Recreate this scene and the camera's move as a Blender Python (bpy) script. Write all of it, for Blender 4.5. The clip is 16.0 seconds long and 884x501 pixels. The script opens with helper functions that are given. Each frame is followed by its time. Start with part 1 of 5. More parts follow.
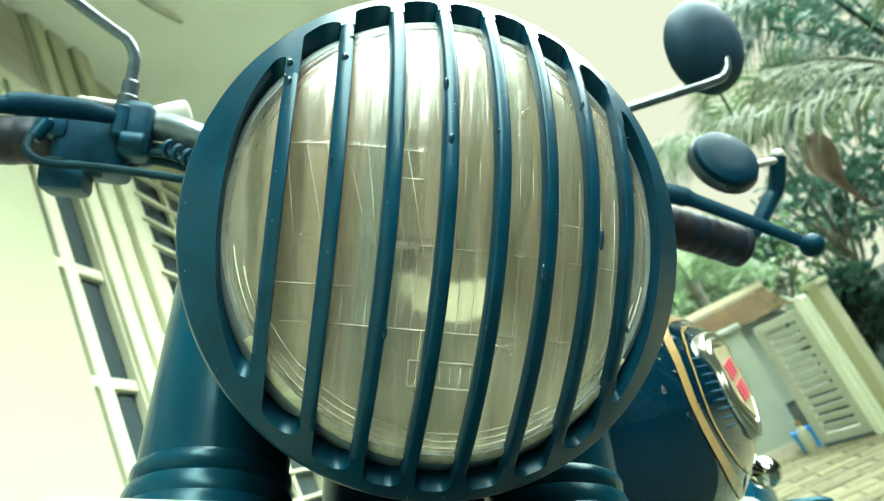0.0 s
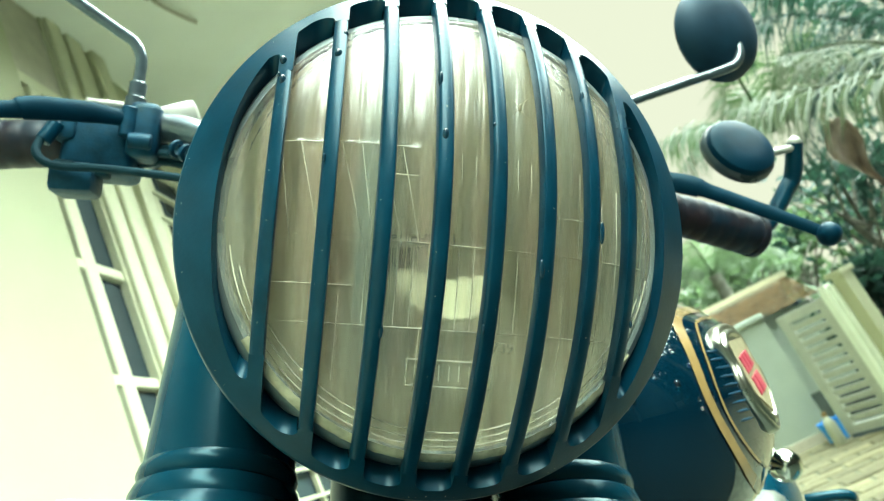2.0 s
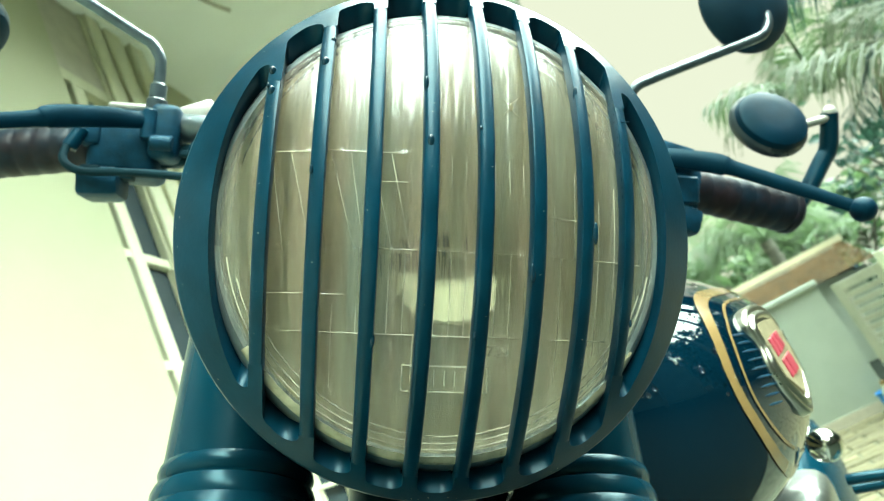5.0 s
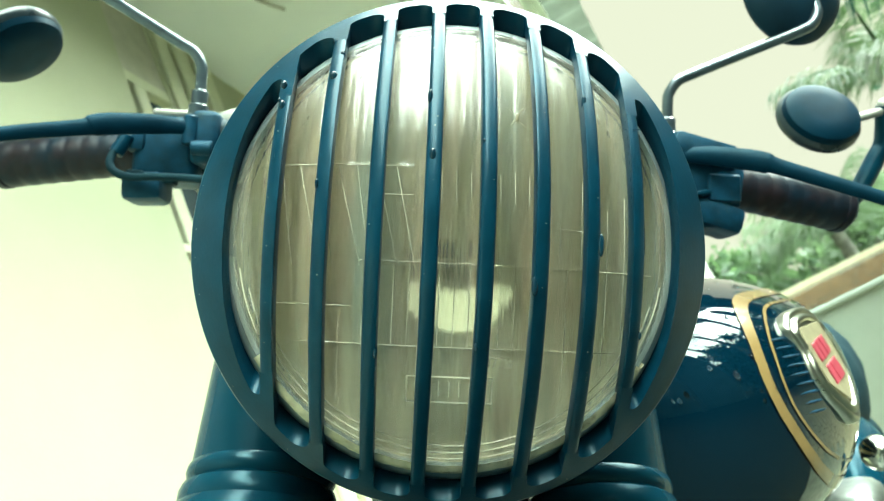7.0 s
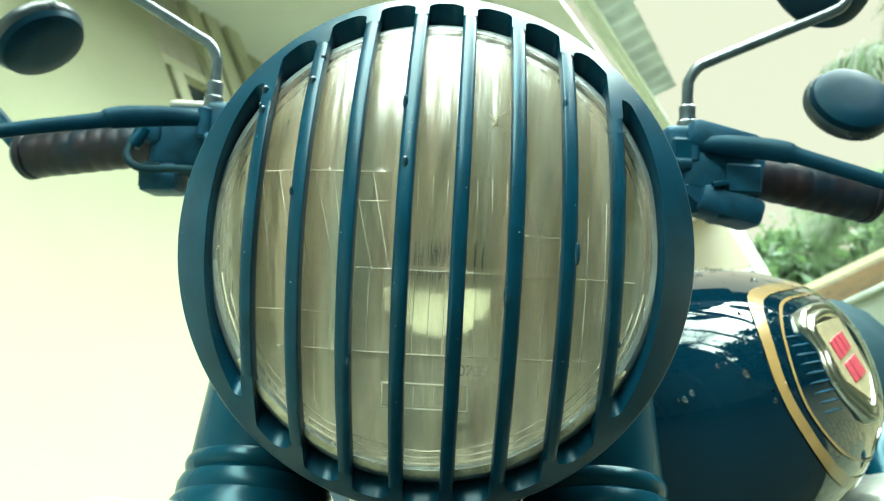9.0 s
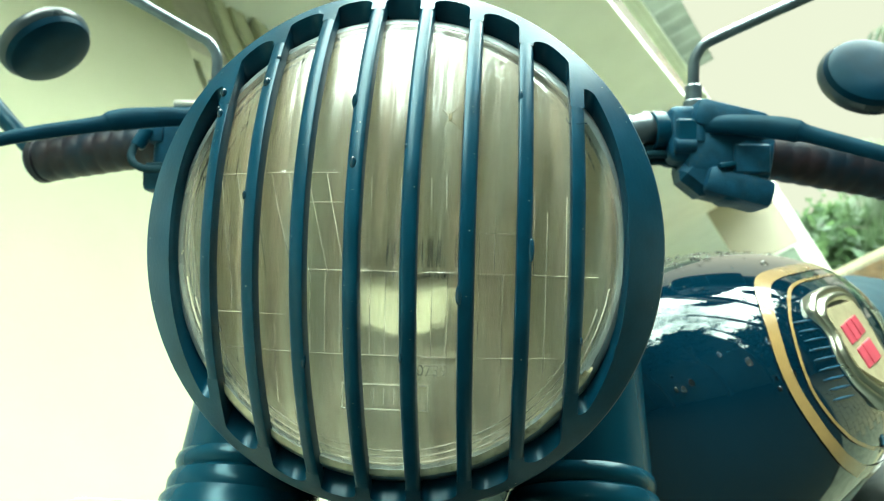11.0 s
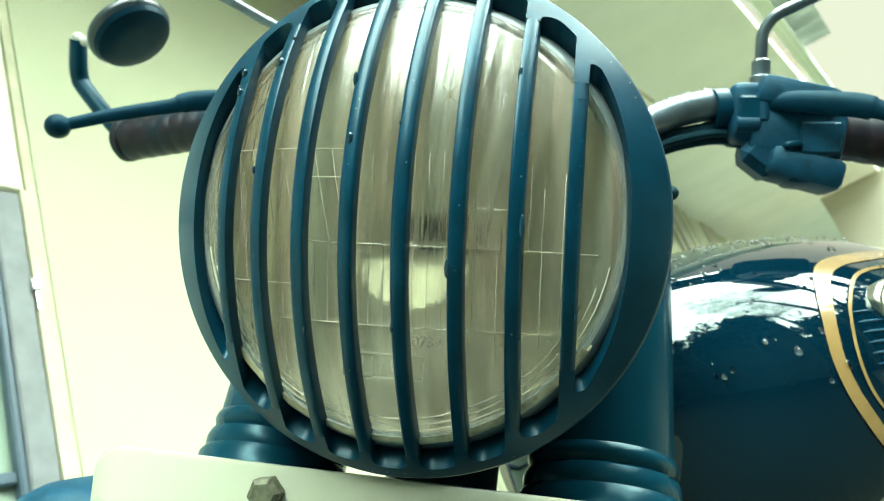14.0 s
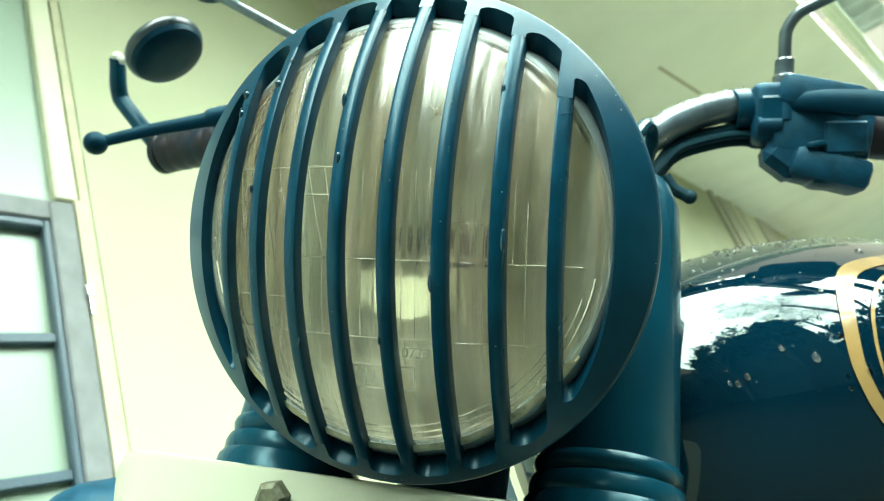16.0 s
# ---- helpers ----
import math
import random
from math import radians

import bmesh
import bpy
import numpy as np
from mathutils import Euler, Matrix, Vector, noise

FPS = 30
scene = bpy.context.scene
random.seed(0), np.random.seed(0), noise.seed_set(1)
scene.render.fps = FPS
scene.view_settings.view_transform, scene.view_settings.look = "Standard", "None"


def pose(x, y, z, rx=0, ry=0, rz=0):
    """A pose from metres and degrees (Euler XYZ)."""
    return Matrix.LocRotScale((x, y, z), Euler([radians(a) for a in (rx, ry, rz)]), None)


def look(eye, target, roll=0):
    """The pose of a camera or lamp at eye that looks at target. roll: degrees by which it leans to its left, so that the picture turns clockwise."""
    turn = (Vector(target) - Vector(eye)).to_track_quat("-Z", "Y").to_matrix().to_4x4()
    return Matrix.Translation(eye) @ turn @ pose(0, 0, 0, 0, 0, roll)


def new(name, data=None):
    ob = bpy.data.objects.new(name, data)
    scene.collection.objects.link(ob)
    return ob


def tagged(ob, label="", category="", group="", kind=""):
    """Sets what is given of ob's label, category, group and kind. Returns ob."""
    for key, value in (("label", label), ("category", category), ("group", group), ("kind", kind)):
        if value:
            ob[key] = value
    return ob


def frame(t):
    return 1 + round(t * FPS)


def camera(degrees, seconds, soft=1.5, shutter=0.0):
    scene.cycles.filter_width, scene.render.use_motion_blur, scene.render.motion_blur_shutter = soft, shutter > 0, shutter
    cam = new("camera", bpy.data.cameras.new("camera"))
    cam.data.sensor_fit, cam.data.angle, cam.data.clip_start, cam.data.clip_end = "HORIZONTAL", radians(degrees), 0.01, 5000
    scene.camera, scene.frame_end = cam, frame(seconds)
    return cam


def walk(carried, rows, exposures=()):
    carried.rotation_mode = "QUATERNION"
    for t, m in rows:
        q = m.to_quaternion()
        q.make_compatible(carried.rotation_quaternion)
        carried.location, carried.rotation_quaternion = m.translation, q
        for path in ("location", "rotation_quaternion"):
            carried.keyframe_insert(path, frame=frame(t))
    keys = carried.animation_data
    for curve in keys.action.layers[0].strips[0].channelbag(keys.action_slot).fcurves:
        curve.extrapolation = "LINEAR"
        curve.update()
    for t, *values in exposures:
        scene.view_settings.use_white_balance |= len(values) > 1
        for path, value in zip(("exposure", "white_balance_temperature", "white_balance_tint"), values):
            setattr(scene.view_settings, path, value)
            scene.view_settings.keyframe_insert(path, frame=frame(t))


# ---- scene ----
cam = camera(65.3, 16.0, 1.1)
METRES, EYE, TILT, LEAN, TURN = 0.17, 0.88, 18.1, 24.7, 0.0
ROWS = [
    (0.0, 0.0, 0.0, 0.0, -0.0, 0.0, -0.0),
    (0.5, 0.0217, 0.0132, -0.0035, 0.2, -0.34, 0.12),
    (1.0, 0.0372, 0.0182, 0.0006, 0.84, -0.24, 0.49),
    (1.5, 0.0445, 0.0258, -0.0035, 1.16, -0.42, 0.68),
    (2.0, 0.0456, 0.0204, 0.0043, 1.6, -0.45, 0.97),
    (2.5, 0.0685, 0.0235, 0.0108, 1.84, -0.85, 1.29),
    (3.0, 0.0832, 0.021, 0.033, 2.51, -1.03, 1.52),
    (3.5, 0.0961, 0.0223, 0.0359, 3.12, -1.7, 1.89),
    (6.0, 0.1976, 0.0349, 0.0821, 7.02, -2.72, 3.26),
    (6.5, 0.2227, 0.0359, 0.0861, 8.26, -2.9, 3.28),
    (7.0, 0.264, 0.0358, 0.0979, 9.94, -2.79, 3.24),
    (7.5, 0.2952, 0.0475, 0.1001, 10.57, -3.42, 3.18),
    (8.0, 0.3342, 0.0549, 0.1215, 11.71, -3.7, 2.8),
    (8.5, 0.3625, 0.0632, 0.1413, 12.54, -4.07, 2.79),
    (11.0, 0.5582, 0.1372, 0.1657, 16.49, -5.52, 5.07),
    (11.5, 0.5992, 0.148, 0.1679, 17.32, -5.54, 4.72),
    (12.0, 0.6454, 0.1639, 0.1436, 18.76, -6.17, 4.89),
    (12.5, 0.6653, 0.175, 0.1263, 19.8, -6.6, 4.87),
    (13.0, 0.6924, 0.1696, 0.1304, 21.89, -6.2, 4.46),
    (13.5, 0.7152, 0.1748, 0.1287, 22.43, -6.66, 4.3),
    (14.0, 0.7554, 0.1779, 0.134, 24.45, -6.25, 4.79),
    (14.5, 0.7989, 0.1905, 0.135, 25.31, -5.94, 5.11),
    (15.0, 0.8379, 0.1991, 0.1401, 26.08, -5.72, 5.27),
    (15.5, 0.8657, 0.2065, 0.1452, 26.94, -5.93, 5.48),
    (16.0, 0.8927, 0.2045, 0.1559, 28.52, -5.9, 5.94),
]
walk(cam, [(t, pose(0, 0, EYE, TILT, LEAN, TURN) @ pose(METRES * x, METRES * y, METRES * z, 90 + pitch, roll, yaw)) for t, x, y, z, yaw, pitch, roll in ROWS])
cam.data.dof.use_dof, cam.data.dof.focus_distance, cam.data.dof.aperture_fstop = True, 0.25, 18.0

# ---- world and light: a bright, hazy white sky ----
SUN_EL, SUN_AZ = 44.0, 106.0
EXPOSURE = 2.2
scene.view_settings.exposure = EXPOSURE
world = bpy.data.worlds.new("sky")
scene.world = world
world.use_nodes = True
wn = world.node_tree.nodes
wl = world.node_tree.links
sky = wn.new("ShaderNodeTexSky")
sky.sky_type = "NISHITA"
sky.sun_disc = False
sky.sun_elevation = radians(SUN_EL)
sky.sun_rotation = radians(SUN_AZ)
haze = wn.new("ShaderNodeMixRGB")
haze.inputs["Fac"].default_value = 0.94
haze.inputs["Color2"].default_value = (9.0, 9.65, 7.1, 1)
wl.new(sky.outputs["Color"], haze.inputs["Color1"])
wl.new(haze.outputs["Color"], wn["Background"].inputs["Color"])
wn["Background"].inputs["Strength"].default_value = 0.1 / 2 ** EXPOSURE

sun = new("sun", bpy.data.lights.new("sun", "SUN"))
sun.data.energy = 9.0
sun.data.angle = radians(95)
sun.data.color = (0.81, 1.0, 0.89)
_az, _el = radians(SUN_AZ), radians(SUN_EL)
sun.matrix_world = look((0, 0, 0), (-math.sin(_az) * math.cos(_el), -math.cos(_az) * math.cos(_el), -math.sin(_el)))

# ---- frames of reference ----
# the steered front end: x to the bike's left, y back through the lamp, z up; the bars stand on full left lock
FORK = Matrix(((0.8668, -0.1534, 0.4744, 0.0359), (0.2377, 0.9636, -0.1227, 0.2766), (-0.4383, 0.2191, 0.8717, 0.9650), (0, 0, 0, 1)))
# the headlamp, tipped a little down on its brackets
HEAD = Matrix(((0.8683, -0.1329, 0.4778, 0.0363), (0.2277, 0.9628, -0.1459, 0.2766), (-0.4407, 0.2354, 0.8662, 0.9658), (0, 0, 0, 1)))
# the frame and tank, leaning on the side stand; origin on the steering axis
BODY = Matrix(((0.8741, 0.4576, 0.1631, 0.0129), (-0.4497, 0.8892, -0.0848, 0.4211), (-0.1838, 0.0008, 0.983, 0.9979), (0, 0, 0, 1)))
# the house: x out of the facade towards the yard, y along it
HOUSE = pose(0, 0, 0, 0, 0, -9)
RAKE = Vector((0, math.sin(radians(27)), math.cos(radians(27))))


# ---- materials ----
def material(name, base, rough=0.5, metal=0.0, vary=0.12, scale=40.0, bump=0.0, bump_scale=200.0, dirt=None, dirt_scale=6.0, dirt_at=0.55,
             spec=0.5, coat=0.0, random_tint=0.0, rough_vary=0.1, tint=None, coat_rough=0.03):
    m = bpy.data.materials.new(name)
    m.use_nodes = True
    nt = m.node_tree
    p = nt.nodes["Principled BSDF"]
    co = nt.nodes.new("ShaderNodeTexCoord")
    n1 = nt.nodes.new("ShaderNodeTexNoise")
    n1.inputs["Scale"].default_value = scale
    n1.inputs["Detail"].default_value = 6
    nt.links.new(co.outputs["Object"], n1.inputs["Vector"])
    ramp = nt.nodes.new("ShaderNodeValToRGB")
    lo = [c * (1 - vary) for c in base]
    hi = [min(1, c * (1 + vary)) for c in base]
    ramp.color_ramp.elements[0].color = (*lo, 1)
    ramp.color_ramp.elements[1].color = (*hi, 1)
    ramp.color_ramp.elements[0].position = 0.3
    ramp.color_ramp.elements[1].position = 0.7
    nt.links.new(n1.outputs["Fac"], ramp.inputs["Fac"])
    colour = ramp.outputs["Color"]
    if dirt:
        n2 = nt.nodes.new("ShaderNodeTexNoise")
        n2.inputs["Scale"].default_value = dirt_scale
        n2.inputs["Detail"].default_value = 8
        n2.inputs["Roughness"].default_value = 0.65
        nt.links.new(co.outputs["Object"], n2.inputs["Vector"])
        r2 = nt.nodes.new("ShaderNodeValToRGB")
        r2.color_ramp.elements[0].position = dirt_at
        r2.color_ramp.elements[1].position = min(1, dirt_at + 0.22)
        nt.links.new(n2.outputs["Fac"], r2.inputs["Fac"])
        mix = nt.nodes.new("ShaderNodeMixRGB")
        mix.inputs["Color2"].default_value = (*dirt, 1)
        nt.links.new(r2.outputs["Color"], mix.inputs["Fac"])
        nt.links.new(colour, mix.inputs["Color1"])
        colour = mix.outputs["Color"]
    if random_tint:
        info = nt.nodes.new("ShaderNodeObjectInfo")
        mr = nt.nodes.new("ShaderNodeMapRange")
        mr.inputs["To Min"].default_value = 1 - random_tint
        mr.inputs["To Max"].default_value = 1 + random_tint
        nt.links.new(info.outputs["Random"], mr.inputs["Value"])
        hsv = nt.nodes.new("ShaderNodeHueSaturation")
        nt.links.new(mr.outputs["Result"], hsv.inputs["Value"])
        nt.links.new(colour, hsv.inputs["Color"])
        colour = hsv.outputs["Color"]
    nt.links.new(colour, p.inputs["Base Color"])
    n3 = nt.nodes.new("ShaderNodeTexNoise")
    n3.inputs["Scale"].default_value = scale * 0.4
    n3.inputs["Detail"].default_value = 5
    nt.links.new(co.outputs["Object"], n3.inputs["Vector"])
    rr = nt.nodes.new("ShaderNodeMapRange")
    rr.inputs["To Min"].default_value = max(0.0, rough - rough_vary)
    rr.inputs["To Max"].default_value = min(1.0, rough + rough_vary)
    nt.links.new(n3.outputs["Fac"], rr.inputs["Value"])
    nt.links.new(rr.outputs["Result"], p.inputs["Roughness"])
    p.inputs["Metallic"].default_value = metal
    p.inputs["Specular IOR Level"].default_value = spec
    if tint:
        p.inputs["Specular Tint"].default_value = (*tint, 1)
    p.inputs["Coat Weight"].default_value = coat
    p.inputs["Coat Roughness"].default_value = coat_rough
    p.inputs["Coat IOR"].default_value = 1.55
    if bump:
        nb = nt.nodes.new("ShaderNodeTexNoise")
        nb.inputs["Scale"].default_value = bump_scale
        nb.inputs["Detail"].default_value = 4
        nt.links.new(co.outputs["Object"], nb.inputs["Vector"])
        b = nt.nodes.new("ShaderNodeBump")
        b.inputs["Strength"].default_value = 0.6
        b.inputs["Distance"].default_value = bump
        nt.links.new(nb.outputs["Fac"], b.inputs["Height"])
        nt.links.new(b.outputs["Normal"], p.inputs["Normal"])
    return m


def glass(name, colour, rough, dust=0.0, dust_colour=(0.6, 0.6, 0.45), ior=1.5, streak=((0, 0, 0), (1, 1, 1)), coat=0.0, ripple=0.0):
    m = bpy.data.materials.new(name)
    m.use_nodes = True
    nt = m.node_tree
    p = nt.nodes["Principled BSDF"]
    p.inputs["Base Color"].default_value = (*colour, 1)
    p.inputs["Roughness"].default_value = rough
    p.inputs["Transmission Weight"].default_value = 1.0
    p.inputs["IOR"].default_value = ior
    p.inputs["Coat Weight"].default_value = coat
    p.inputs["Coat Roughness"].default_value = 0.04
    if dust:
        co = nt.nodes.new("ShaderNodeTexCoord")
        no = nt.nodes.new("ShaderNodeTexNoise")
        no.inputs["Scale"].default_value = 26
        no.inputs["Detail"].default_value = 4
        no.inputs["Roughness"].default_value = 0.55
        turn = nt.nodes.new("ShaderNodeMapping")
        turn.inputs["Rotation"].default_value = streak[0]
        nt.links.new(co.outputs["Object"], turn.inputs["Vector"])
        stretch = nt.nodes.new("ShaderNodeMapping")
        stretch.inputs["Scale"].default_value = streak[1]
        nt.links.new(turn.outputs["Vector"], stretch.inputs["Vector"])
        nt.links.new(stretch.outputs["Vector"], no.inputs["Vector"])
        mr = nt.nodes.new("ShaderNodeMapRange")
        mr.inputs["From Min"].default_value = 0.36
        mr.inputs["From Max"].default_value = 0.68
        mr.inputs["To Min"].default_value = dust * 0.05
        mr.inputs["To Max"].default_value = dust * 2.8
        nt.links.new(no.outputs["Fac"], mr.inputs["Value"])
        if ripple:
            fine = nt.nodes.new("ShaderNodeTexNoise")
            fine.inputs["Scale"].default_value = 60
            fine.inputs["Detail"].default_value = 3
            nt.links.new(stretch.outputs["Vector"], fine.inputs["Vector"])
            wave = nt.nodes.new("ShaderNodeBump")
            wave.inputs["Strength"].default_value = 0.7
            wave.inputs["Distance"].default_value = ripple
            nt.links.new(fine.outputs["Fac"], wave.inputs["Height"])
            nt.links.new(wave.outputs["Normal"], p.inputs["Normal"])
        d = nt.nodes.new("ShaderNodeBsdfDiffuse")
        d.inputs["Color"].default_value = (*dust_colour, 1)
        # pinkish and bluish tones in the dust stand in for reflected surroundings
        if ripple:
            blot = nt.nodes.new("ShaderNodeTexNoise")
            blot.inputs["Scale"].default_value = 16
            blot.inputs["Detail"].default_value = 3
            nt.links.new(stretch.outputs["Vector"], blot.inputs["Vector"])
            mirrored_tone = nt.nodes.new("ShaderNodeValToRGB")
            mirrored_tone.color_ramp.elements[0].position, mirrored_tone.color_ramp.elements[1].position = 0.38, 0.62
            mirrored_tone.color_ramp.elements[0].color = (dust_colour[0] * 1.12, dust_colour[1] * 0.92, dust_colour[2] * 0.86, 1)
            mirrored_tone.color_ramp.elements[1].color = (dust_colour[0] * 0.80, dust_colour[1] * 0.96, dust_colour[2] * 1.06, 1)
            nt.links.new(blot.outputs["Fac"], mirrored_tone.inputs["Fac"])
            nt.links.new(mirrored_tone.outputs["Color"], d.inputs["Color"])
        mix = nt.nodes.new("ShaderNodeMixShader")
        nt.links.new(mr.outputs["Result"], mix.inputs["Fac"])
        nt.links.new(p.outputs["BSDF"], mix.inputs[1])
        nt.links.new(d.outputs["BSDF"], mix.inputs[2])
        nt.links.new(mix.outputs["Shader"], nt.nodes["Material Output"].inputs["Surface"])
    return m


BLACK_SATIN = material("black_satin_enamel", (0.0008, 0.029, 0.054), 0.34, vary=0.25, scale=60, spec=0.22, coat=0.13, coat_rough=0.22, tint=(0.4, 0.88, 1.0), bump=0.00008, bump_scale=700, dirt=(0.006, 0.036, 0.054), dirt_scale=30, dirt_at=0.64, rough_vary=0.06)
BLACK_GLOSS = material("black_gloss_paint", (0.0015, 0.032, 0.054), 0.24, vary=0.15, scale=20, rough_vary=0.08, spec=0.32, bump=0.00006, bump_scale=500, tint=(0.5, 0.9, 1.0))
TANK_PAINT = material("black_tank_lacquer", (0.0004, 0.0105, 0.02), 0.02, vary=0.15, scale=20, spec=0.5, coat=0.5, coat_rough=0.0, rough_vary=0.01, tint=(0.8, 0.95, 0.9))
BLACK_PLASTIC = material("black_plastic", (0.003, 0.036, 0.07), 0.48, spec=0.28, vary=0.35, scale=90, bump=0.0004, bump_scale=700, dirt=(0.03, 0.045, 0.045), dirt_scale=70, dirt_at=0.58, tint=(0.5, 0.9, 1.0))
RUBBER = material("black_rubber", (0.004, 0.022, 0.032), 0.7, vary=0.2, scale=60, bump=0.0003, spec=0.2, tint=(0.5, 0.9, 1.0))
GRIP_LEATHER = material("brown_grip_wrap", (0.016, 0.0095, 0.0125), 0.45, vary=0.4, scale=120, bump=0.0004, dirt=(0.003, 0.014, 0.026), dirt_scale=35, dirt_at=0.38, spec=0.3)
CHROME = material("chrome", (0.62, 0.64, 0.55), 0.12, metal=1.0, vary=0.08, scale=50)
STEEL = material("dull_steel", (0.42, 0.45, 0.42), 0.35, metal=1.0, vary=0.15, scale=120)
REFLECTOR = material("silvered_reflector", (0.6, 0.575, 0.45), 0.34, metal=1.0, vary=0.06, scale=30)
PLATE_WHITE = material("white_plate_enamel", (0.43, 0.45, 0.34), 0.3, vary=0.05, scale=25, dirt=(0.35, 0.36, 0.26), dirt_scale=30, dirt_at=0.6)
GOLD = material("gold_pinstripe_paint", (0.235, 0.15, 0.055), 0.25, vary=0.12, scale=60, coat=0.4)
BADGE_TAN = material("tan_badge_enamel", (0.3132, 0.27, 0.165), 0.4, vary=0.15, scale=120)
BADGE_RED = material("red_badge_enamel", (0.435, 0.055, 0.0825), 0.35, vary=0.15, scale=120)
MIRROR_GLASS = material("mirror_glass", (0.8, 0.8, 0.8), 0.02, metal=1.0, vary=0.02)
# road dust, its streaks and tones also painting in reflections on the flutes
LENS_GLASS = glass("headlamp_glass", (0.95, 0.96, 0.88), 0.2, dust=0.11, dust_colour=(0.40, 0.375, 0.28), streak=((0, -0.497, 0), (4.5, 1, 0.35)), coat=0.2, ripple=0.0012)
CLEAR_GLASS = glass("clear_glass", (0.97, 0.98, 0.95), 0.02)
RUST = material("rusty_bolt", (0.14, 0.145, 0.1), 0.5, metal=0.6, vary=0.4, scale=300)
WALL_WHITE = material("white_house_paint", (0.44, 0.452, 0.302), 0.8, vary=0.03, scale=4, bump=0.0006, bump_scale=160, dirt=(0.418, 0.43, 0.285), dirt_scale=1.6, dirt_at=0.6)
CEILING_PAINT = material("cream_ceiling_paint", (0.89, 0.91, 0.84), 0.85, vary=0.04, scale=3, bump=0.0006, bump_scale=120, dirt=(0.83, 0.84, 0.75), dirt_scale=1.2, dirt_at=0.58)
TRIM_WHITE = material("cream_window_paint", (0.6, 0.6, 0.43), 0.5, vary=0.05, scale=20, dirt=(0.52, 0.5, 0.36), dirt_scale=9, dirt_at=0.62)
BROWN_PANEL = material("brown_timber_panel", (0.47, 0.445, 0.36), 0.6, vary=0.08, scale=25)
DARK_FRAME = material("slate_grey_window_paint", (0.05, 0.085, 0.115), 0.45, vary=0.1, scale=30)
PANE_DARK = material("dark_window_glass", (0.03, 0.05, 0.06), 0.25, spec=0.25, vary=0.3, scale=3)
PANE_FROST = material("frosted_window_glass", (0.27, 0.35, 0.275), 0.35, vary=0.06, scale=3)
METAL_ROOF = material("weathered_roof_sheet", (0.29, 0.32, 0.28), 0.45, metal=0.3, vary=0.15, scale=8, dirt=(0.174, 0.22, 0.198), dirt_scale=5)
PAVER = material("buff_paving_stone", (0.165, 0.15, 0.085), 0.85, vary=0.25, scale=18, bump=0.002, bump_scale=60, dirt=(0.12, 0.11, 0.06), dirt_scale=5, dirt_at=0.5, random_tint=0.25)
# soil colour darkened to stand in for shade mirrored in the tank
SOIL = material("darkened_soil", (0.022, 0.028, 0.023), 0.95, vary=0.3, scale=14, bump=0.003, bump_scale=50, spec=0.0)
FENCE_WALL = material("pale_rendered_wall", (0.335, 0.39, 0.33), 0.85, vary=0.06, scale=5, dirt=(0.27, 0.33, 0.28), dirt_scale=2.5, dirt_at=0.55)
TERRACOTTA = material("terracotta_roof", (0.22, 0.145, 0.07), 0.8, vary=0.3, scale=12, dirt=(0.05, 0.04, 0.03), dirt_scale=5, dirt_at=0.5)
BLUE_PLASTIC = material("blue_plastic", (0.0174, 0.25, 0.682), 0.4, vary=0.08, scale=15)
LILAC_WALL = material("lilac_rendered_wall", (0.52, 0.55, 0.66), 0.85, vary=0.05, scale=3)
def leaf_material(name, base, through_light, vary):
    """Glossy leaf that lets some light through."""
    m = material(name, base, 0.45, vary=vary, scale=4, spec=0.4)
    nt = m.node_tree
    tr = nt.nodes.new("ShaderNodeBsdfTranslucent")
    tr.inputs["Color"].default_value = (*through_light, 1)
    mix = nt.nodes.new("ShaderNodeMixShader")
    mix.inputs["Fac"].default_value = 0.4
    nt.links.new(nt.nodes["Principled BSDF"].outputs["BSDF"], mix.inputs[1])
    nt.links.new(tr.outputs["BSDF"], mix.inputs[2])
    nt.links.new(mix.outputs["Shader"], nt.nodes["Material Output"].inputs["Surface"])
    return m


LEAF = leaf_material("palm_leaf", (0.06, 0.11, 0.06), (0.11, 0.19, 0.075), 0.5)
LEAF_PALE = leaf_material("pale_palm_leaf", (0.13, 0.19, 0.115), (0.18, 0.28, 0.13), 0.35)
LEAF_DARK = leaf_material("dark_foliage", (0.018, 0.06, 0.052), (0.034, 0.09, 0.058), 0.5)
LEAF_FROND = leaf_material("pale_frond", (0.12, 0.155, 0.105), (0.15, 0.2, 0.11), 0.35)
DRY_LEAF = material("dry_palm_sheath", (0.26, 0.215, 0.17), 0.8, vary=0.3, scale=9)
BARK = material("palm_bark", (0.1392, 0.14, 0.11), 0.9, vary=0.3, scale=14, bump=0.01, bump_scale=20)
MIRROR_BACK = material("matt_mirror_shell", (0.004, 0.026, 0.048), 0.55, spec=0.3, vary=0.2, scale=40, tint=(0.7, 0.9, 1.0))
PALE_ALLOY = material("pale_cast_alloy", (0.40, 0.40, 0.35), 0.4, metal=0.2, vary=0.12, scale=80)
PAVING_BED = material("sandy_paving_bed", (0.115, 0.125, 0.085), 0.95, vary=0.3, scale=14, bump=0.003, bump_scale=50)
LENS_GRIME = material("tan_grime", (0.46, 0.43, 0.29), 0.8, vary=0.35, scale=160, dirt=(0.1, 0.09, 0.055), dirt_scale=220, dirt_at=0.55)
GABLE_PAINT = material("beige_gable_paint", (0.42, 0.395, 0.31), 0.85, vary=0.05, scale=3)
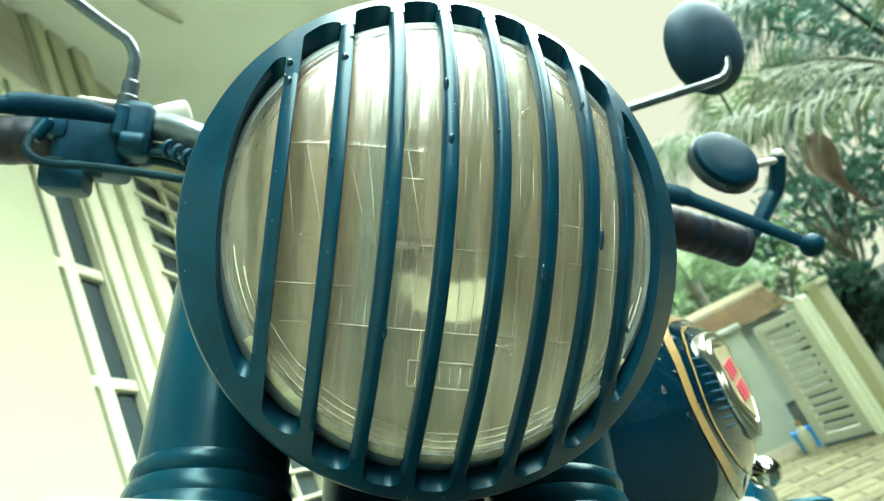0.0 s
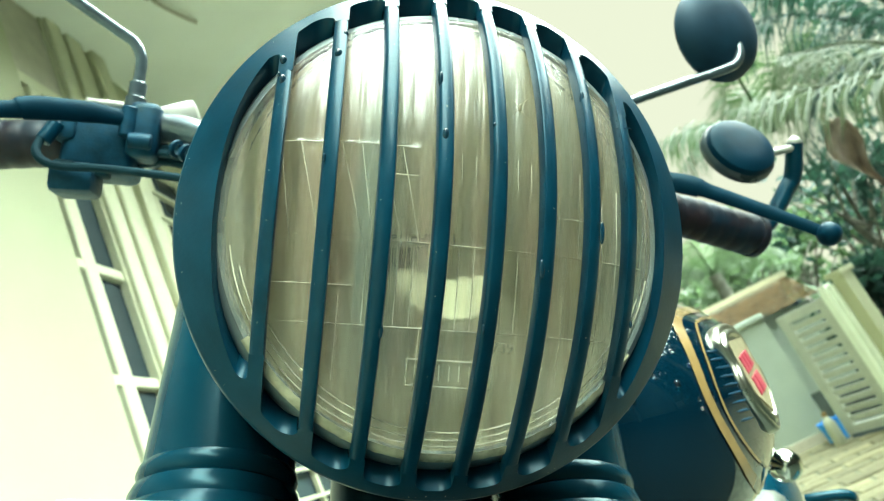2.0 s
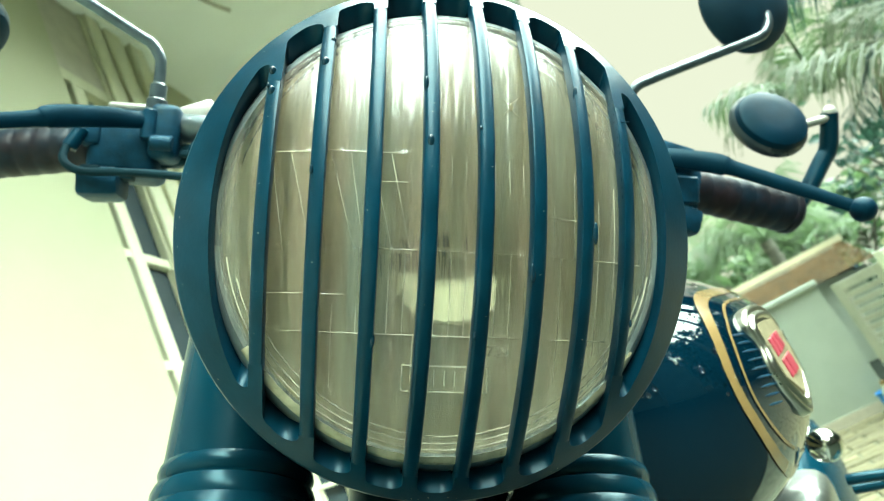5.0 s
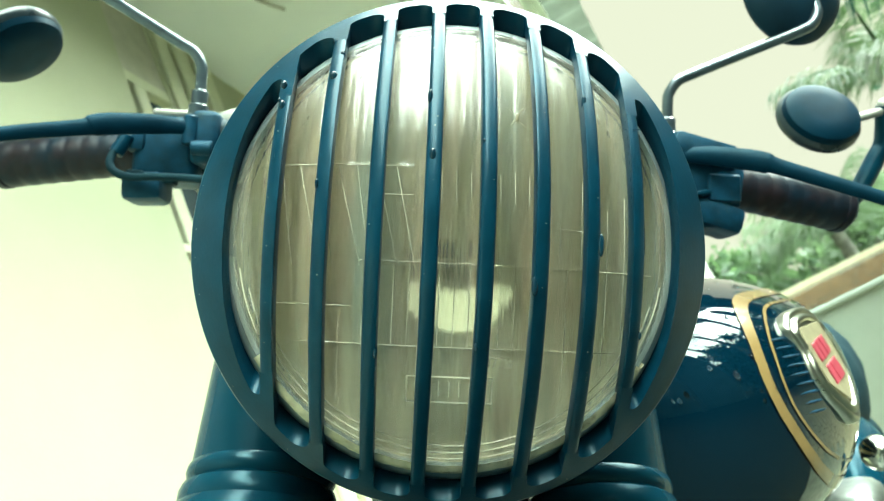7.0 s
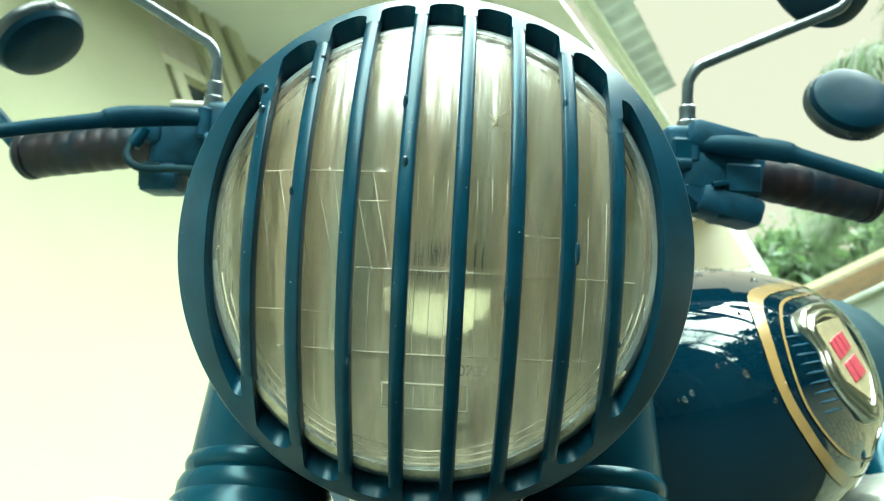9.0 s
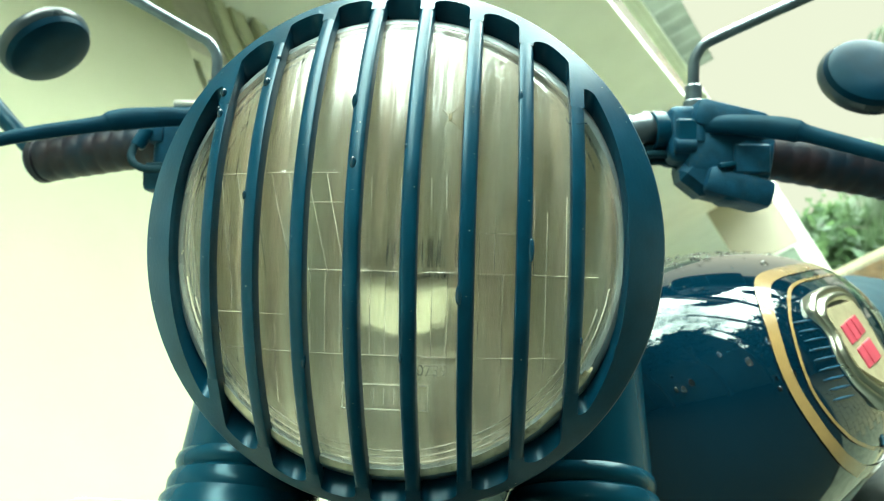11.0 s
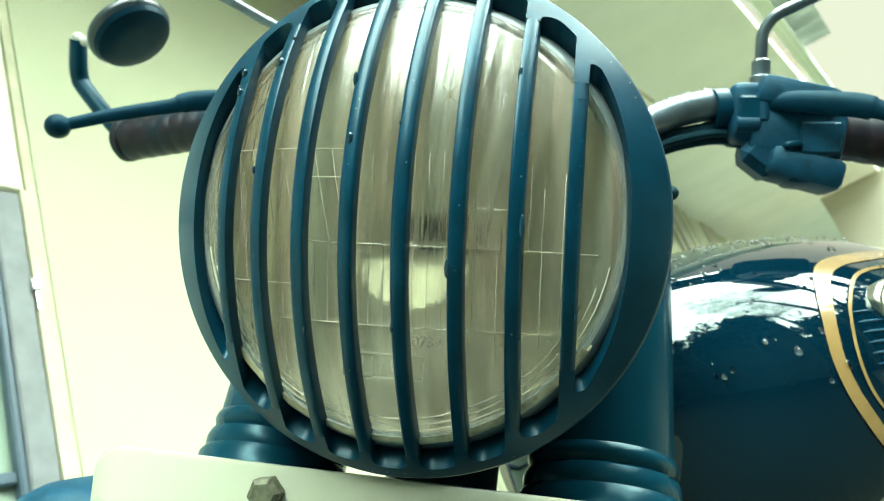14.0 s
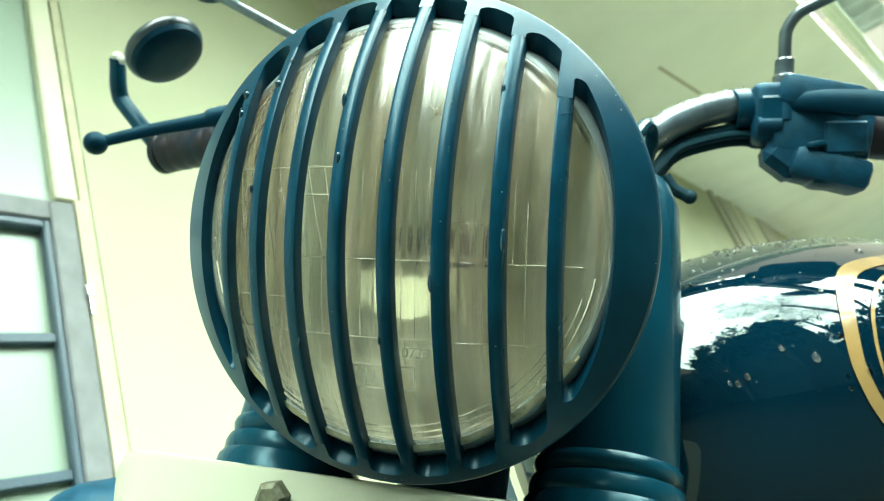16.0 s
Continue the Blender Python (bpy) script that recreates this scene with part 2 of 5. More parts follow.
BADGE_CHROME = material("worn_badge_chrome", (0.50, 0.50, 0.41), 0.3, metal=1.0, vary=0.08, scale=50, bump=0.0002, bump_scale=120)
LEVER_BLACK = material("black_lever_paint", (0.001, 0.018, 0.036), 0.45, vary=0.25, scale=60, spec=0.15, tint=(0.35, 0.85, 1.0))
EAVE_WHITE = material("white_eave_paint", (0.82, 0.88, 0.76), 0.6, vary=0.04, scale=9, dirt=(0.6, 0.62, 0.48), dirt_scale=7, dirt_at=0.66)
FRAME_BEIGE = material("faded_casement_edge", (0.17, 0.18, 0.185), 0.6, vary=0.15, scale=30)
PORCH_CEMENT = material("grey_porch_cement", (0.13, 0.15, 0.14), 0.8, vary=0.1, scale=9, dirt=(0.1, 0.115, 0.108), dirt_scale=2, dirt_at=0.6)
BAR_STEEL = material("wet_painted_tube", (0.09, 0.125, 0.145), 0.3, metal=0.5, vary=0.3, scale=60, spec=0.5, coat=1.0, coat_rough=0.06)
RIM_GREY = material("grey_mirror_rim", (0.025, 0.04, 0.048), 0.3, vary=0.2, scale=60, spec=0.6)
GREY_RENDER = material("weathered_grey_render", (0.13, 0.16, 0.155), 0.9, vary=0.12, scale=3, dirt=(0.07, 0.09, 0.085), dirt_scale=0.8, dirt_at=0.5)
WATER = glass("water_drop", (1, 1, 1), 0.0, ior=1.33)


# ---- mesh building ----
def to_mesh(name, bm, mat, smooth=35):
    bmesh.ops.recalc_face_normals(bm, faces=bm.faces)
    me = bpy.data.meshes.new(name)
    bm.to_mesh(me)
    bm.free()
    me.materials.append(mat)
    if smooth:
        me.polygons.foreach_set("use_smooth", [True] * len(me.polygons))
        me.set_sharp_from_angle(angle=radians(smooth))
    return me


def thing(name, base, label, category, group="", kind=""):
    ob = new(name)
    ob.empty_display_size = 0.05
    ob.location = base
    return tagged(ob, label, category, group, kind)


def part(name, bm, mat, parent=None, label="", smooth=35):
    """One bmesh, in world coordinates, as a part of parent."""
    ob = new(name, to_mesh(name, bm, mat, smooth))
    if parent:
        ob.parent = parent
        ob.matrix_parent_inverse = Matrix.Translation(-Vector(parent.location)) if not parent.parent else Matrix()
    if label:
        tagged(ob, label)
    return ob


def structure(name, bm, mat, label, category, smooth=35):
    return tagged(part(name, bm, mat, None, "", smooth), label, category, "", "structure")


def moved(bm, m):
    bm.transform(m)
    return bm


def box(size, centre=(0, 0, 0), bevel=0.0, seg=2, m=None):
    bm = bmesh.new()
    bmesh.ops.create_cube(bm, size=1)
    bmesh.ops.scale(bm, vec=size, verts=bm.verts)
    if bevel:
        bmesh.ops.bevel(bm, geom=list(bm.edges), offset=bevel, segments=seg, profile=0.5, affect="EDGES")
    bmesh.ops.translate(bm, vec=centre, verts=bm.verts)
    return moved(bm, m) if m else bm


def join(*bms):
    out = bms[0]
    for b in bms[1:]:
        me = bpy.data.meshes.new("tmp")
        b.to_mesh(me)
        b.free()
        out.from_mesh(me)
        bpy.data.meshes.remove(me)
    return out


def basis(axis, origin):
    """A pose whose z lies along axis."""
    return Matrix.Translation(origin) @ Vector(axis).to_track_quat("Z", "Y").to_matrix().to_4x4()


def lathe(profile, m=None, seg=48, closed=False):
    """A turned body: profile rows (radius, height) about z."""
    bm = bmesh.new()
    rings = []
    for r, h in profile:
        if r < 1e-6:
            rings.append([bm.verts.new((0, 0, h))])
        else:
            rings.append([bm.verts.new((r * math.cos(2 * math.pi * i / seg), r * math.sin(2 * math.pi * i / seg), h)) for i in range(seg)])
    pairs = list(zip(rings, rings[1:])) + ([(rings[-1], rings[0])] if closed else [])
    for a, b in pairs:
        for i in range(seg):
            j = (i + 1) % seg
            if len(a) == 1 and len(b) > 1:
                bm.faces.new((a[0], b[i], b[j]))
            elif len(b) == 1 and len(a) > 1:
                bm.faces.new((a[i], b[0], a[j]))
            elif len(a) > 1:
                bm.faces.new((a[i], b[i], b[j], a[j]))
    return moved(bm, m) if m else bm


def spline(points, n):
    """n points on a smooth curve through the given points."""
    pts = [Vector(p) for p in points]
    if len(pts) == 2:
        return [pts[0].lerp(pts[1], i / (n - 1)) for i in range(n)]
    ext = [2 * pts[0] - pts[1], *pts, 2 * pts[-1] - pts[-2]]
    out = []
    for i in range(n):
        f = i / (n - 1) * (len(pts) - 1)
        k = min(int(f), len(pts) - 2)
        t = f - k
        a, b, c, d = ext[k:k + 4]
        out.append(0.5 * ((2 * b) + (c - a) * t + (2 * a - 5 * b + 4 * c - d) * t * t + (3 * b - a - 3 * c + d) * t ** 3))
    return out


def tube(points, radius, n=24, seg=12, m=None, flat=1.0, smooth=True):
    """A round bar along a smooth path. radius: one number, or one per given point. flat squeezes it along its own x."""
    path = spline(points, n) if smooth else [Vector(p) for p in points]
    n = len(path)
    bm = bmesh.new()
    rings = []
    side = None
    for i, p in enumerate(path):
        d = (path[min(i + 1, n - 1)] - path[max(i - 1, 0)]).normalized()
        if side is None:
            side = d.orthogonal().normalized() if abs(d.z) > 0.9 else d.cross(Vector((0, 0, 1))).normalized()
        side = (side - d * side.dot(d)).normalized()
        up = d.cross(side)
        if isinstance(radius, (int, float)):
            r = radius
        else:
            f = i / (n - 1) * (len(radius) - 1)
            k = min(int(f), len(radius) - 2)
            r = radius[k] + (radius[k + 1] - radius[k]) * (f - k)
        rings.append([bm.verts.new(p + side * (flat * r * math.cos(2 * math.pi * j / seg)) + up * (r * math.sin(2 * math.pi * j / seg))) for j in range(seg)])
    for a, b in zip(rings, rings[1:]):
        for j in range(seg):
            bm.faces.new((a[j], b[j], b[(j + 1) % seg], a[(j + 1) % seg]))
    bm.faces.new(rings[0])
    bm.faces.new(rings[-1][::-1])
    return moved(bm, m) if m else bm


def ball(r, centre, m=None, scale=(1, 1, 1), seg=20):
    bm = bmesh.new()
    bmesh.ops.create_uvsphere(bm, u_segments=seg, v_segments=seg // 2 + 2, radius=r)
    bmesh.ops.scale(bm, vec=scale, verts=bm.verts)
    bmesh.ops.translate(bm, vec=centre, verts=bm.verts)
    return moved(bm, m) if m else bm


def rod(p, q, r, seg=16, m=None, bevel=0.0):
    p, q = Vector(p), Vector(q)
    h = (q - p).length
    b = min(bevel, h * 0.4, r * 0.8)
    prof = [(0, 0), (r - b, 0), (r, b), (r, h - b), (r - b, h), (0, h)] if b else [(0, 0), (r, 0), (r, h), (0, h)]
    bm = lathe(prof, basis(q - p, p), seg)
    return moved(bm, m) if m else bm


def flip(p, s):
    return (p[0] * s, p[1], p[2])

# ---- the motorcycle ----
R_RIM, Y_RIM, DOME = 0.1008, -0.0212, 0.0453


def dome_y(r, drop=0.0):
    """Front of the lamp guard at a distance r from the lamp's axis."""
    return Y_RIM - DOME * (1 - (r / R_RIM) ** 2) + drop


AHEAD = Matrix.Rotation(radians(90), 4, "X")       # turns a lathe's z to -y, out of the lamp
LAMP = HEAD @ AHEAD

_axle = FORK @ (Vector((0, 0.115, 0)) - RAKE * 0.655)
_rear = BODY @ Vector((0, 1.30, -0.66))
bike = thing("motorcycle", (_axle.x, _axle.y, 0.0), "black classic motorcycle with gold tank stripes parked on its side stand", "motorcycle")

GLOW_STEEL = material("glow_dish_steel", (0.46, 0.45, 0.32), 0.7, metal=1.0, vary=0.05, scale=80)
LAMP_RIM = material("blue_grey_rim_enamel", (0.16, 0.2, 0.2), 0.3, vary=0.2, scale=60, spec=0.5, metal=0.3)
# lamp bucket behind the guard
part("lamp_shell", lathe([(0.0945, 0.012), (0.0965, 0.004), (0.0965, -0.012), (0.093, -0.03), (0.085, -0.07), (0.066, -0.112), (0.03, -0.135), (0, -0.138)], LAMP, 64), BLACK_GLOSS, bike)
lamp = part("headlight", lathe([(0.0895, 0.006), (0.0900, 0.0155), (0.0892, 0.0205), (0.0878, 0.0238), (0.0862, 0.0270), (0.0842, 0.0282), (0.0825, 0.026), (0.083, 0.012)], LAMP, 96, True), LAMP_RIM, bike, "blue-grey retaining rim")
part("reflector", lathe([(0.0835 * math.sqrt(k / 14), 0.02 - 0.085 * (1 - k / 14)) for k in np.linspace(0.25, 14, 22)], LAMP, 72), REFLECTOR, lamp, "silvered bowl")
bulb = lathe([(0, 0.001), (0.0032, -0.001), (0.005, -0.006), (0.005, -0.03), (0.009, -0.045), (0.0112, -0.064)], LAMP, 24)
part("bulb", bulb, CLEAR_GLASS, lamp)
# half-moon dish added inside the lamp, imitating the reflector's bright glow
_dish = lathe([(0.0, -0.006), (0.006, -0.0055), (0.012, -0.0038), (0.017, -0.0012), (0.021, 0.002), (0.0205, 0.0026), (0.016, -0.0004), (0.0, -0.005)], AHEAD, 40)
bmesh.ops.delete(_dish, geom=[f for f in _dish.faces if f.calc_center_median().z > 0.001], context="FACES")
part("glow_dish", moved(_dish, HEAD @ Matrix.Translation((0.003, -0.014, -0.016)) @ Matrix.Rotation(radians(-24), 4, "X")), GLOW_STEEL, lamp, "half-moon dish added to imitate the reflector's glow")


R_LENS = 0.0848


def lens_y(r):
    return -0.0495 + 0.0215 * (r / R_LENS) ** 2.6


def lens_relief(x, z):
    """Moulded prisms of the glass: flutes above, blocks below, rings near the edge."""
    r = math.hypot(x, z)
    if r > 0.0775:
        return 0.0004 * math.sin((r - 0.0775) * 1400)
    if z > -0.010:
        e = 0.0003 * abs(math.sin(math.pi * x / 0.0062)) ** 0.8 + 0.0001 * math.sin(x * 1900) * (0.6 + 0.4 * math.sin(x * 130))
        if x < -0.015 and z < 0.024:
            e = 0.0005 * abs(math.sin(math.pi * (x + 0.22 * z) / 0.0095)) ** 0.5 + 0.00014 * math.sin(z * 500 + x * 260)
        if x > 0.03 and z < 0.03:
            e = 0.0005 * abs(math.sin(math.pi * (x - 0.15 * z) / 0.0075)) ** 0.5
    elif z > -0.039:
        e = 0.00026 * abs(math.sin(math.pi * x / 0.0052)) ** 0.3 + (0.0001 * math.sin(z * 380 - x * 120) if abs(x) > 0.032 else 0.0)
    else:
        e = 0.0002 * abs(math.sin(math.pi * x / 0.0098)) ** 0.4
    for edge in (-0.010, -0.039):
        e += 0.00045 * math.exp(-((z - edge) / 0.0006) ** 2)
    if x < -0.015:
        e += 0.0004 * math.exp(-((z - 0.024) / 0.0006) ** 2)
    e += 0.0003 * math.exp(-((r - 0.0715) / 0.0006) ** 2)
    return e


def lens_mesh():
    """Columns across the glass, fine enough for the flutes; a smooth back."""
    bm = bmesh.new()
    nx, nz = 420, 170
    sheets = []
    for front in (True, False):
        cols = []
        for i in range(nx + 1):
            x = R_LENS * 0.9995 * (2 * i / nx - 1)
            h = math.sqrt(R_LENS ** 2 - x ** 2)
            col = []
            for k in range(nz + 1):
                z = h * (2 * k / nz - 1)
                y = lens_y(math.hypot(x, z)) - (lens_relief(x, z) if front else -0.0035)
                col.append(bm.verts.new((x, y, z)))
            cols.append(col)
        for a, b in zip(cols, cols[1:]):
            for k in range(nz):
                bm.faces.new((a[k], b[k], b[k + 1], a[k + 1]))
        sheets.append(cols)
    f, b = sheets
    for i in range(nx):
        for k in (0, nz):
            bm.faces.new((f[i][k], f[i + 1][k], b[i + 1][k], b[i][k]))
    for i in (0, nx):
        for k in range(nz):
            bm.faces.new((f[i][k], f[i][k + 1], b[i][k + 1], b[i][k]))
    return moved(bm, HEAD)


lens = part("lens", lens_mesh(), LENS_GLASS, lamp, "dusty fluted glass lens with moulded marks and painted-in reflections", smooth=60)
lens.visible_shadow = False
_gr = lathe([(0.0822, 0.0314), (0.0842, 0.0304), (0.0853, 0.0294), (0.0856, 0.0282), (0.0845, 0.0282), (0.083, 0.0292)], AHEAD, 240, True)
_rng = random.Random(9)
for _v in _gr.verts:
    _v.co *= 1 + _rng.uniform(-0.003, 0.001)
bmesh.ops.delete(_gr, geom=[f for f in _gr.faces if f.calc_center_median().z > -0.045 + 0.006 * math.sin(90 * f.calc_center_median().x)], context="FACES")
part("grime_ring", moved(_gr, HEAD), LENS_GRIME, lamp, "tan grime along the lower edge of the glass")


def lettering(text, size, centre, mat, parent, name, depth=0.0004):
    cu = bpy.data.curves.new("tmp", "FONT")
    cu.body, cu.size, cu.extrude, cu.align_x = text, size, depth, "CENTER"
    ob = new("tmp", cu)
    dg = bpy.context.evaluated_depsgraph_get()
    bm = bmesh.new()
    bm.from_mesh(ob.evaluated_get(dg).to_mesh())
    bpy.data.objects.remove(ob)
    moved(bm, HEAD @ Matrix.Translation(centre) @ Matrix.Rotation(radians(90), 4, "X"))
    return part(name, bm, mat, parent, smooth=0)


GLASS_MARK = glass("moulded_glass_mark", (0.98, 0.98, 0.93), 0.1, dust=0.35, dust_colour=(0.7, 0.69, 0.54))
lettering("0739", 0.0054, (0.0165, lens_y(0.043) - 0.0006, -0.0455), GLASS_MARK, lens, "moulded_number")
# the maker's mark, as a plain moulded panel
_mark = join(*[box((0.0005, 0.0005, 0.0052), (-0.011 + 0.0036 * k, lens_y(0.052) - 0.0006, -0.0535), 0.0002, 1) for k in range(7)],
             box((0.03, 0.0005, 0.0005), (0, lens_y(0.05) - 0.0007, -0.0493)), box((0.03, 0.0005, 0.0005), (0, lens_y(0.056) - 0.0007, -0.0582)),
             box((0.0005, 0.0005, 0.0089), (-0.015, lens_y(0.056) - 0.0006, -0.0537)), box((0.0005, 0.0005, 0.0089), (0.015, lens_y(0.056) - 0.0006, -0.0537)))
part("moulded_mark", moved(_mark, HEAD), GLASS_MARK, lens, smooth=0)



def ridge(x0, z0, x1, z1):
    """A fine moulded edge on the front of the glass."""
    pts = []
    for i in range(9):
        x, z = x0 + (x1 - x0) * i / 8, z0 + (z1 - z0) * i / 8
        pts.append((x, lens_y(math.hypot(x, z)) - lens_relief(x, z) - 0.0001, z))
    return tube(pts, 0.00017, 9, 5, HEAD, smooth=False)


RIDGE = glass("prism_edge", (0.98, 0.98, 0.93), 0.1, dust=0.45, dust_colour=(0.74, 0.71, 0.56))
for _row in ((-0.034, -0.010, 0.074, -0.010), (-0.060, -0.039, 0.060, -0.039), (-0.066, 0.024, -0.018, 0.024), (-0.030, 0.0135, -0.016, 0.0135), (0.030, 0.004, 0.048, 0.004), (-0.064, -0.026, -0.036, -0.026)):
    part("prism_edge", ridge(*_row), RIDGE, lens)
for _i in range(13):
    _x = -0.0318 + 0.0053 * _i
    part("prism_edge", ridge(_x, -0.0105, _x, -0.0385), RIDGE, lens)
for _x, _z0, _z1 in ((0.040, -0.010, -0.054), (0.0475, -0.010, -0.050), (0.055, 0.012, -0.044), (0.062, 0.018, -0.036), (0.067, 0.020, -0.02), (-0.040, -0.030, -0.058), (-0.0475, -0.03, -0.05), (0.045, -0.01, 0.022), (0.0505, -0.01, 0.02), (0.037, -0.01, 0.012), (0.0318, -0.01, 0.01), (-0.012, -0.039, -0.06), (0.012, -0.039, -0.05), (0.028, -0.039, -0.06), (-0.028, -0.039, -0.06)):
    part("prism_edge", ridge(_x, _z0, _x, _z1), RIDGE, lens)
for _x, _l in ((-0.064, 0.006), (-0.057, 0.009), (-0.050, 0.007), (-0.043, 0.010), (-0.036, 0.006), (-0.029, 0.009), (-0.022, 0.008)):
    part("prism_edge", ridge(_x, 0.0235, _x + _l, -0.012), RIDGE, lens)
for _i in range(7):
    _x = -0.006 + 0.0052 * _i
    part("prism_edge", ridge(_x, 0.0225 + 0.001 * (_i % 2), _x + 0.0003, 0.012), RIDGE, lens)


for _r, _a0, _a1 in ((0.0745, 202, 338), (0.0772, 196, 344), (0.0797, 190, 350)):
    _arc = []
    for _i in range(41):
        _a = radians(_a0 + (_a1 - _a0) * _i / 40)
        _arc.append((_r * math.cos(_a), lens_y(_r) - 0.0004, _r * math.sin(_a)))
    part("moulded_ring", tube(_arc, 0.00028, 41, 5, HEAD, smooth=False), RIDGE, lens)


def grit(count, seed, low, high, size):
    """Specks of dirt stuck to the glass."""
    rng = random.Random(seed)
    bm = bmesh.new()
    for _ in range(count):
        a, r = rng.uniform(0, 6.28), 0.082 * math.sqrt(rng.random())
        x, z = r * math.cos(a), r * math.sin(a)
        if not low < z < high:
            continue
        k = rng.uniform(0.4, 1.0) * size
        bmesh.ops.create_icosphere(bm, subdivisions=1, radius=k, matrix=Matrix.Translation((x, lens_y(r) - lens_relief(x, z), z)) @ Matrix.Diagonal((1, 0.5, rng.uniform(0.8, 1.6), 1)))
    return moved(bm, HEAD)


tagged(part("grit", grit(150, 2, -0.085, 0.085, 0.00028), LENS_GRIME, lens, "specks of road dirt"), kind="stuff")
tagged(part("grit", grit(420, 3, -0.085, -0.062, 0.0003), LENS_GRIME, lens, "specks of road dirt"), kind="stuff")

# the guard: a domed casting with an oval opening, crossed by eight bars of its own
BAR_PITCH, BAR_W, WALL = 0.0187, 0.0053, 0.0056
OPEN_X, OPEN_Z, CORNER = 0.0850, 0.0956, 0.0048      # the oval that bounds the slots, and their corner radius


def dome_point(r, inside=0.0):
    """A point of the dome's profile (r, height ahead), moved inside along the normal."""
    s = 2 * DOME * r / R_RIM ** 2
    ln = math.hypot(1, s)
    return (r - inside * s / ln, -dome_y(r) - inside / ln)


def oval_z(x, trim=0.0, y=None):
    """Half height of the oval at x, its axes shortened by trim; deeper in (y) it narrows with the casting's draft."""
    ax = OPEN_X - trim + (0.2 * (-0.0344 - y) if y is not None else 0)
    az = OPEN_Z - trim + (1.25 * (-0.0254 - y) if y is not None else 0)
    return az * max(0.0, 1 - abs(x / ax) ** 2.28) ** (1 / 2.28)


def rim_z(x):
    """Half height of the opening at x where it breaks through the dome's face."""
    z = oval_z(x)
    for _ in range(20):
        z = (z + oval_z(x, 0, dome_y(math.hypot(x, z)))) / 2
    return z


def cut(bm, cutters, bevel):
    """The solid bm with the cutters taken out, its edges eased."""
    a, b = new("tmp_a", bpy.data.meshes.new("tmp_a")), new("tmp_b", bpy.data.meshes.new("tmp_b"))
    bmesh.ops.recalc_face_normals(bm, faces=bm.faces)
    bm.to_mesh(a.data)
    bm.free()
    bmesh.ops.recalc_face_normals(cutters, faces=cutters.faces)
    cutters.to_mesh(b.data)
    cutters.free()
    mod = a.modifiers.new("cut", "BOOLEAN")
    mod.operation, mod.solver, mod.object = "DIFFERENCE", "EXACT", b
    if bevel:
        e = a.modifiers.new("ease", "BEVEL")
        e.width, e.segments, e.limit_method, e.angle_limit = bevel, 2, "ANGLE", radians(50)
    out = bmesh.new()
    out.from_mesh(a.evaluated_get(bpy.context.evaluated_depsgraph_get()).to_mesh())
    bpy.data.objects.remove(a)
    bpy.data.objects.remove(b)
    return out


def casting():
    outer = [(0.0988, -0.036), (0.1004, -0.022), (0.1012, -0.006), (0.1013, 0.010), (0.1011, 0.0172), (0.1006, 0.0205)]
    rs = [0.0998, 0.0988, 0.097, 0.094, 0.09, 0.086, 0.081, 0.074, 0.066, 0.056, 0.045, 0.033, 0.02, 0.01]
    front = [dome_point(r) for r in rs] + [(0, -dome_y(0))]
    back = [(0, -dome_y(0) - WALL)] + [dome_point(r, WALL) for r in rs[::-1] if r < 0.0875]
    inner = [(0.0868, 0.0255), (0.0875, 0.0205), (0.0895, 0.0150), (0.0925, 0.005), (0.0945, -0.036)]
    return lathe(outer + front + back + inner, AHEAD, 144, True)


def slot(i):
    """A cutter for slot i: a strip that ends on the oval, round-cornered, narrowing inwards with the draft."""
    bm = bmesh.new()
    rings = []
    corner = CORNER * (0.5 if i in (1, 9) else 1.0)
    for y in (-0.09, -0.0165):
        x0, x1 = (i - 5) * BAR_PITCH - (BAR_PITCH - BAR_W) / 2 + corner, (i - 5) * BAR_PITCH + (BAR_PITCH - BAR_W) / 2 - corner
        lim = OPEN_X - corner + 0.2 * (-0.0344 - y)
        x0, x1 = (-lim if i == 1 else x0), (lim if i == 9 else x1)
        core = [(x0 + (x1 - x0) * (1 - math.cos(math.pi * k / 40)) / 2, s) for k in range(41) for s in (1, -1)]
        core = [(x, s * oval_z(x, corner, y)) for x, s in core]
        ring = []
        for k in range(120):
            c, d = math.cos(2 * math.pi * (k + 0.5) / 120), math.sin(2 * math.pi * (k + 0.5) / 120)
            x, z = max(core, key=lambda p: p[0] * c + p[1] * d)
            ring.append(bm.verts.new((x + corner * c, y, z + corner * d)))
        rings.append(ring)
    f, b = rings
    for k in range(120):
        bm.faces.new((f[k], f[(k + 1) % 120], b[(k + 1) % 120], b[k]))
    bm.faces.new(f)
    bm.faces.new(b[::-1])
    return bm


def bar_reach(k):
    return rim_z(abs(k - 4.5) * BAR_PITCH + BAR_W / 2) - CORNER - (0.008 if k in (1, 8) else 0.001)


_whole = cut(casting(), join(*[slot(i) for i in range(1, 10)]), 0.0013)
